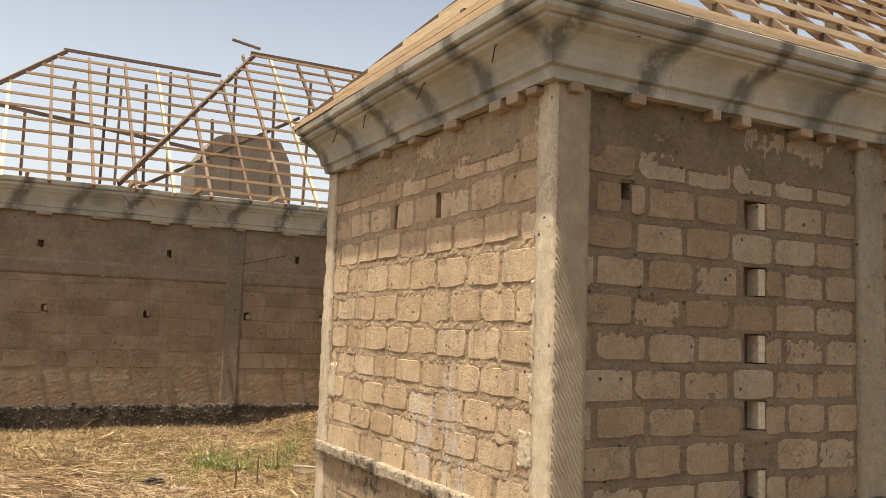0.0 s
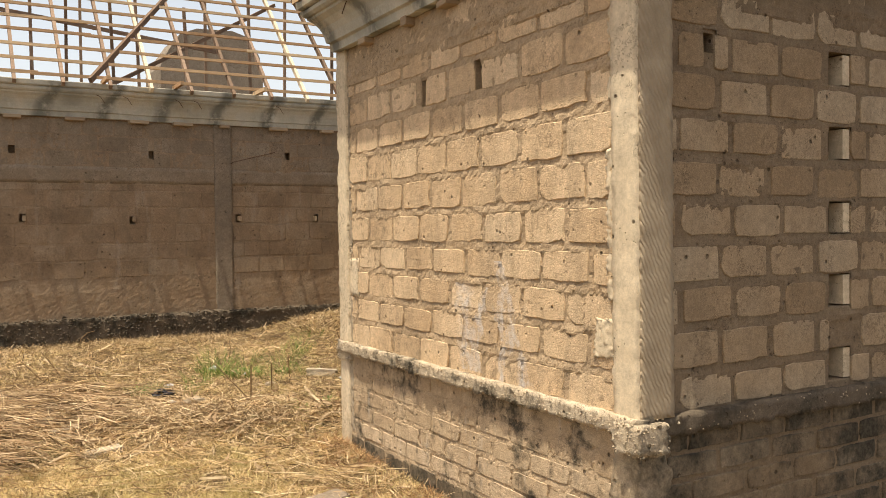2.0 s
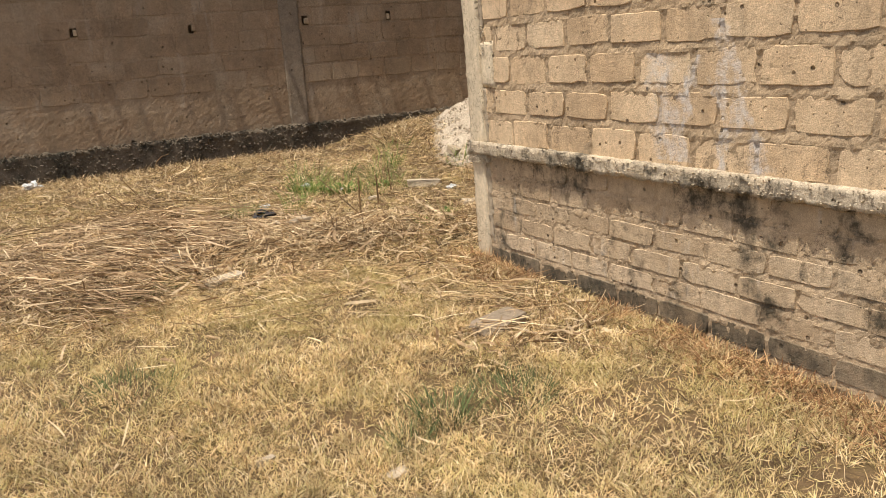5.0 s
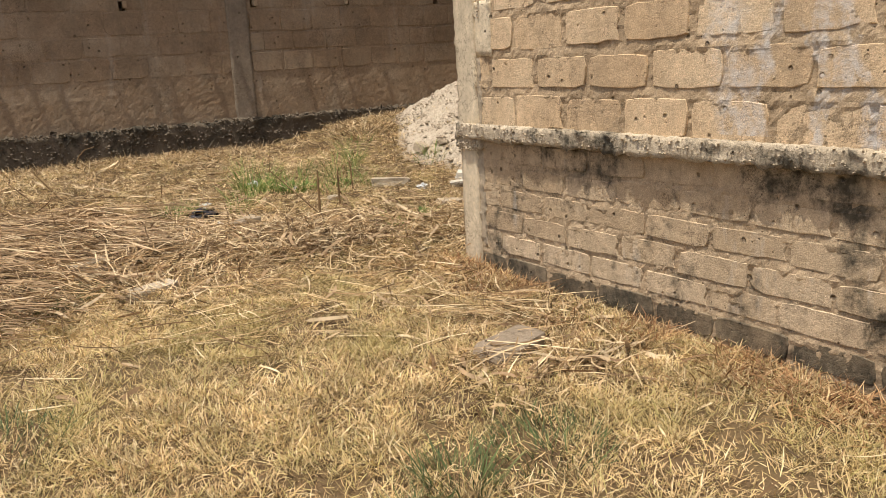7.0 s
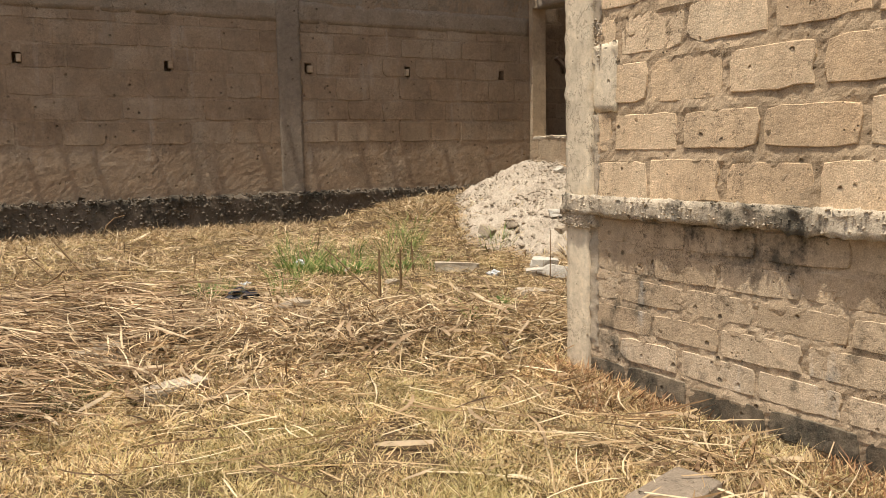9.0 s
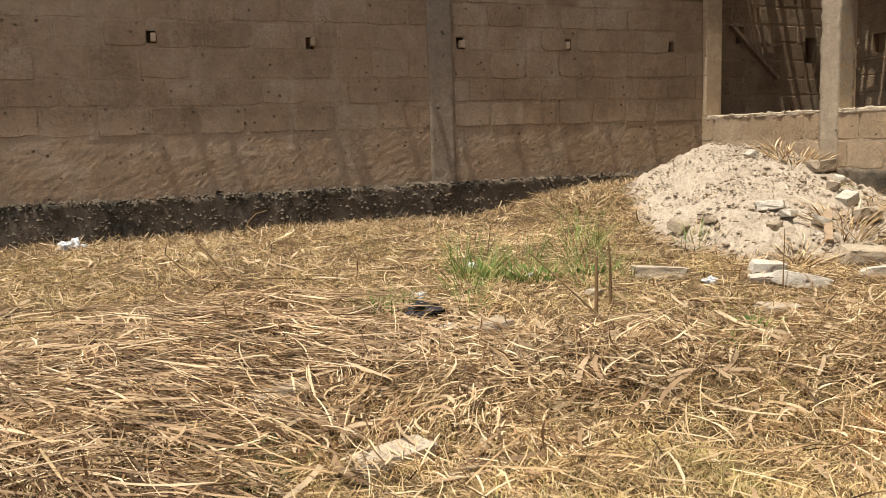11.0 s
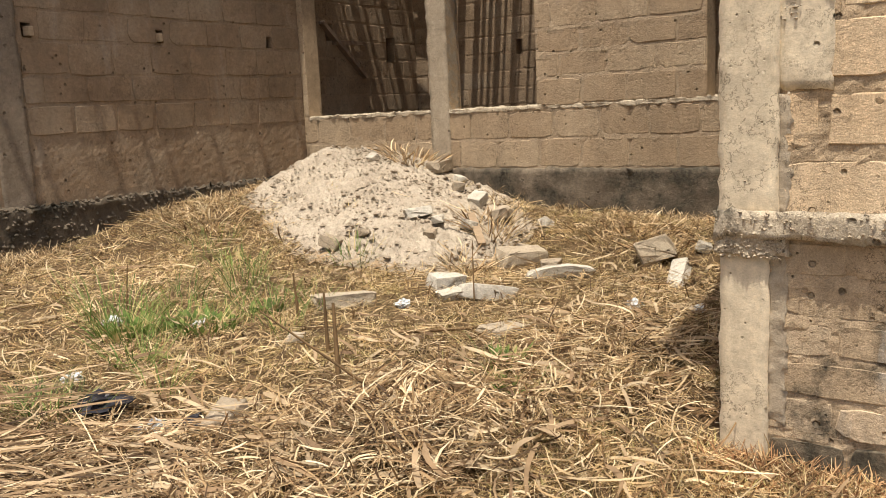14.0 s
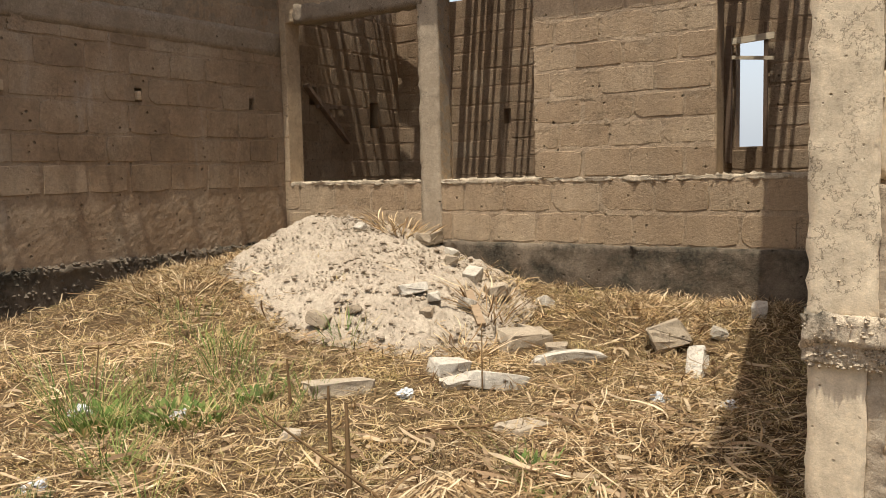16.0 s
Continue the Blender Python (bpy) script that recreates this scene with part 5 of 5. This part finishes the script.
rubble("stone", (6.12, 11.68), (0.46, 0.28, 0.18), -0.6, stone_brown, "grey-brown lump of concrete at the heap's foot", "stone", seed=10)
rubble("stone", (6.10, 11.38), (0.26, 0.18, 0.10), 0.4, stone_brown, "grey-brown lump of concrete at the heap's foot", "stone", seed=11)
rubble("block_piece", (6.55, 10.62), (0.44, 0.3, 0.24), 0.3, stone_brown, "broken sandcrete block lying in straw", "broken block", seed=12, tilt=0.4)
rubble("concrete_fragment", (6.15, 10.30), (0.50, 0.15, 0.10), 0.2, rubble_white, "white concrete splinter leaning on a block", seed=13, tilt=0.5)
rubble("concrete_fragment", (6.75, 10.3), (0.18, 0.14, 0.1), 0.4, rubble_white, WHITE, seed=14, tilt=0.5)
rubble("stone", (7.2, 10.1), (0.16, 0.14, 0.14), 0.2, rubble_white, "small white lump beside the wall", "stone", seed=15)
rubble("brick_slab", (4.28, 12.08), (0.44, 0.24, 0.11), -0.6, stone_brown, "flat tan block half buried in straw", "block", seed=16, tilt=0.05)
rubble("stone", (4.22, 10.72), (0.3, 0.2, 0.09), -0.3, stone_brown, "flat brown stone in the straw", "stone", seed=17)
rubble("stone", (2.25, 10.97), (0.30, 0.14, 0.18), 0.5, stone_brown, "angular tan stone lying on straw", "stone", seed=18, tilt=0.3)
rubble("stone", (0.85, 10.36), (0.30, 0.22, 0.15), 0.2, stone_brown, "grey lump of stone in the straw", "stone", seed=19)
# concrete_dim puts this stone's shadow into its colour
rubble("stone", (2.40, 7.30), (0.44, 0.24, 0.12), 0.2, concrete_dim, "flat stone under dry straw by the wing", "stone", seed=20)
rubble("stone", (3.43, 11.7), (0.14, 0.12, 0.07), 0.5, stone_brown, "small brown stone in the straw", "stone", seed=21)
rubble("stone", (1.0, 5.96), (0.10, 0.06, 0.04), 0.2, stone_brown, "small pale stone in short grass", "stone", seed=22)
rubble("stone", (0.5, 6.42), (0.10, 0.06, 0.04), 0.2, stone_brown, "small pale stone in short grass", "stone", seed=23)
rubble("stone", (4.3, 4.5), (0.26, 0.15, 0.07), 0.2, rubble_white, "white stone at the foot of the wall", "stone", seed=24)
rubble("stone", (1.1, 9.55), (0.36, 0.18, 0.08), 0.1, stone_brown, "flat stone half covered by straw", "stone", seed=25)


for i, (x, y, s) in enumerate(((6.9, 12.6, 0.16), (7.1, 12.95, 0.14), (6.75, 12.3, 0.12), (6.2, 12.25, 0.13), (6.35, 11.75, 0.15), (5.75, 12.35, 0.11), (7.0, 11.9, 0.13), (5.3, 13.1, 0.16), (5.5, 12.9, 0.1), (6.9, 13.9, 0.1))):
    rubble("stone", (x, y), (s * 1.3, s, s * 0.8), i * 0.7, stone_brown if i % 3 else rubble_white, "small broken lump on the sand heap", "stone", seed=40 + i, tilt=0.5)


def crumpled(name, at, size, material, label, seed):
    bm = bmesh.new()
    bmesh.ops.create_icosphere(bm, subdivisions=3, radius=0.5)
    off = Vector((seed, seed * 2.1, 0))
    for v in bm.verts:
        v.co *= 1 + 0.9 * noise.noise(v.co * 4 + off) + 0.4 * noise.noise(v.co * 11 + off)
        v.co = Vector((v.co.x * size, v.co.y * size * 0.8, v.co.z * size * 0.55))
    ob = part(name, bm, material)
    ob.location = (at[0], at[1], lie(*at) + size * 0.16)
    return tagged(ob, label, "litter")


CLEAR = "crumpled pale plastic bag on the straw"
for i, (x, y, s) in enumerate(((4.44, 11.66, 0.11), (5.25, 10.29, 0.12), (5.34, 9.88, 0.10), (2.08, 11.28, 0.13), (3.02, 12.95, 0.13), (3.36, 12.5, 0.09), (2.26, 12.17, 0.1), (1.75, 10.95, 0.08), (-0.03, 15.28, 0.2))):
    crumpled("plastic_bag", (x, y), s, blue_plastic, CLEAR, 5.0 + i)
crumpled("black_bag", (2.07, 11.62), 0.22, black_plastic, "torn black plastic bag in the straw", 30.0)
crumpled("black_bag", (2.2, 11.15), 0.16, black_plastic, "scrap of black plastic in the straw", 31.0)


# pebbles and crumbs on the heap
def crumbs():
    r2 = np.random.default_rng(4)
    verts, faces = [], []
    for _ in range(9000):
        a, r = r2.uniform(0, 6.28), 2.6 * math.sqrt(r2.random())
        x, y = HEAP_X - 0.5 + math.cos(a) * r, HEAP_Y - 1.0 + math.sin(a) * r
        if x > 7.5 or y > 15.4 or heap_h(x, y) < 0.02:
            continue
        s = r2.choice([0.008, 0.013, 0.02, 0.035], p=[0.36, 0.38, 0.20, 0.06])
        z = ground_z(x, y) - 0.05 + heap_h(x, y) * 1.05 + s * 0.3
        b = len(verts)
        for d in ((1, 0, 0), (-1, 0, 0), (0, 1, 0), (0, -1, 0), (0, 0, 0.8), (0, 0, -0.8)):
            verts.append((x + d[0] * s * r2.uniform(0.6, 1.3), y + d[1] * s * r2.uniform(0.6, 1.3), z + d[2] * s * r2.uniform(0.6, 1.3)))
        for f in ((0, 2, 4), (2, 1, 4), (1, 3, 4), (3, 0, 4), (2, 0, 5), (1, 2, 5), (3, 1, 5), (0, 3, 5)):
            faces.append(tuple(b + i for i in f))
    tagged(mesh_ob("heap_crumbs", verts, faces, sand_clod), "crumbs and pebbles over the sand heap", "gravel", kind="stuff")


crumbs()


def gravel(name, spots, label, seed, scale=1.0):
    """Coarse stones showing in broken concrete; spots are (x0, x1, y0, y1, z0, z1, count)."""
    r2 = np.random.default_rng(seed)
    verts, faces = [], []
    for x0, x1, y0, y1, z0, z1, count in spots:
        for _ in range(count):
            c = (r2.uniform(x0, x1), r2.uniform(y0, y1), r2.uniform(z0, z1))
            s = scale * r2.choice([0.005, 0.008, 0.012], p=[0.45, 0.38, 0.17])
            b = len(verts)
            for d in ((1, 0, 0), (-1, 0, 0), (0, 1, 0), (0, -1, 0), (0, 0, 1), (0, 0, -1)):
                verts.append(tuple(c[i] + d[i] * s * r2.uniform(0.6, 1.3) for i in range(3)))
            for f in ((0, 2, 4), (2, 1, 4), (1, 3, 4), (3, 0, 4), (2, 0, 5), (1, 2, 5), (3, 1, 5), (0, 3, 5)):
                faces.append(tuple(b + i for i in f))
    tagged(mesh_ob(name, verts, faces, concrete_ledge), label, "gravel", kind="stuff")


gravel("ledge_gravel", [(3.274, 3.292, 4.75, 9.12, 0.225, 0.315, 700), (3.28, 3.34, 4.75, 9.12, 0.318, 0.326, 400), (3.265, 3.285, 4.70, 4.93, 0.12, 0.30, 150), (3.27, 3.5, 4.695, 4.71, 0.12, 0.30, 110), (3.298, 3.308, 8.87, 9.13, 0.14, 0.31, 620), (3.4, 6.4, 4.758, 4.775, 0.20, 0.315, 120)], "coarse stones showing in the broken concrete ledge", 6, 0.85)
tagged(part("cement_patch", rough_box(3.343, 3.39, 5.0, 5.17, 0.64, 0.88, 0.014, 0.02, 55.0, 24.0), concrete_pale), "pale honeycombed cement patch beside the corner column", "cement", "cement smears", "structure")
gravel("column_gravel", [(3.328, 3.336, 8.95, 9.06, 0.42, 0.56, 60), (3.33, 3.338, 8.82, 8.93, 1.05, 1.3, 60), (3.335, 3.345, 4.965, 4.995, 0.4, 3.1, 160)], "stones and crumbs along ragged concrete column edges", 7)
gravel("plinth_gravel", [(-1.5, 7.5, FAR_Y - 0.065, FAR_Y - 0.045, -0.35, 0.10, 2200), (-1.5, 7.5, FAR_Y - 0.06, FAR_Y - 0.03, 0.07, 0.12, 700)], "dark crumbs clinging to the mouldy plinth", 8, 2.2)
bpy.data.objects["plinth_gravel"].data.materials[0] = concrete_black
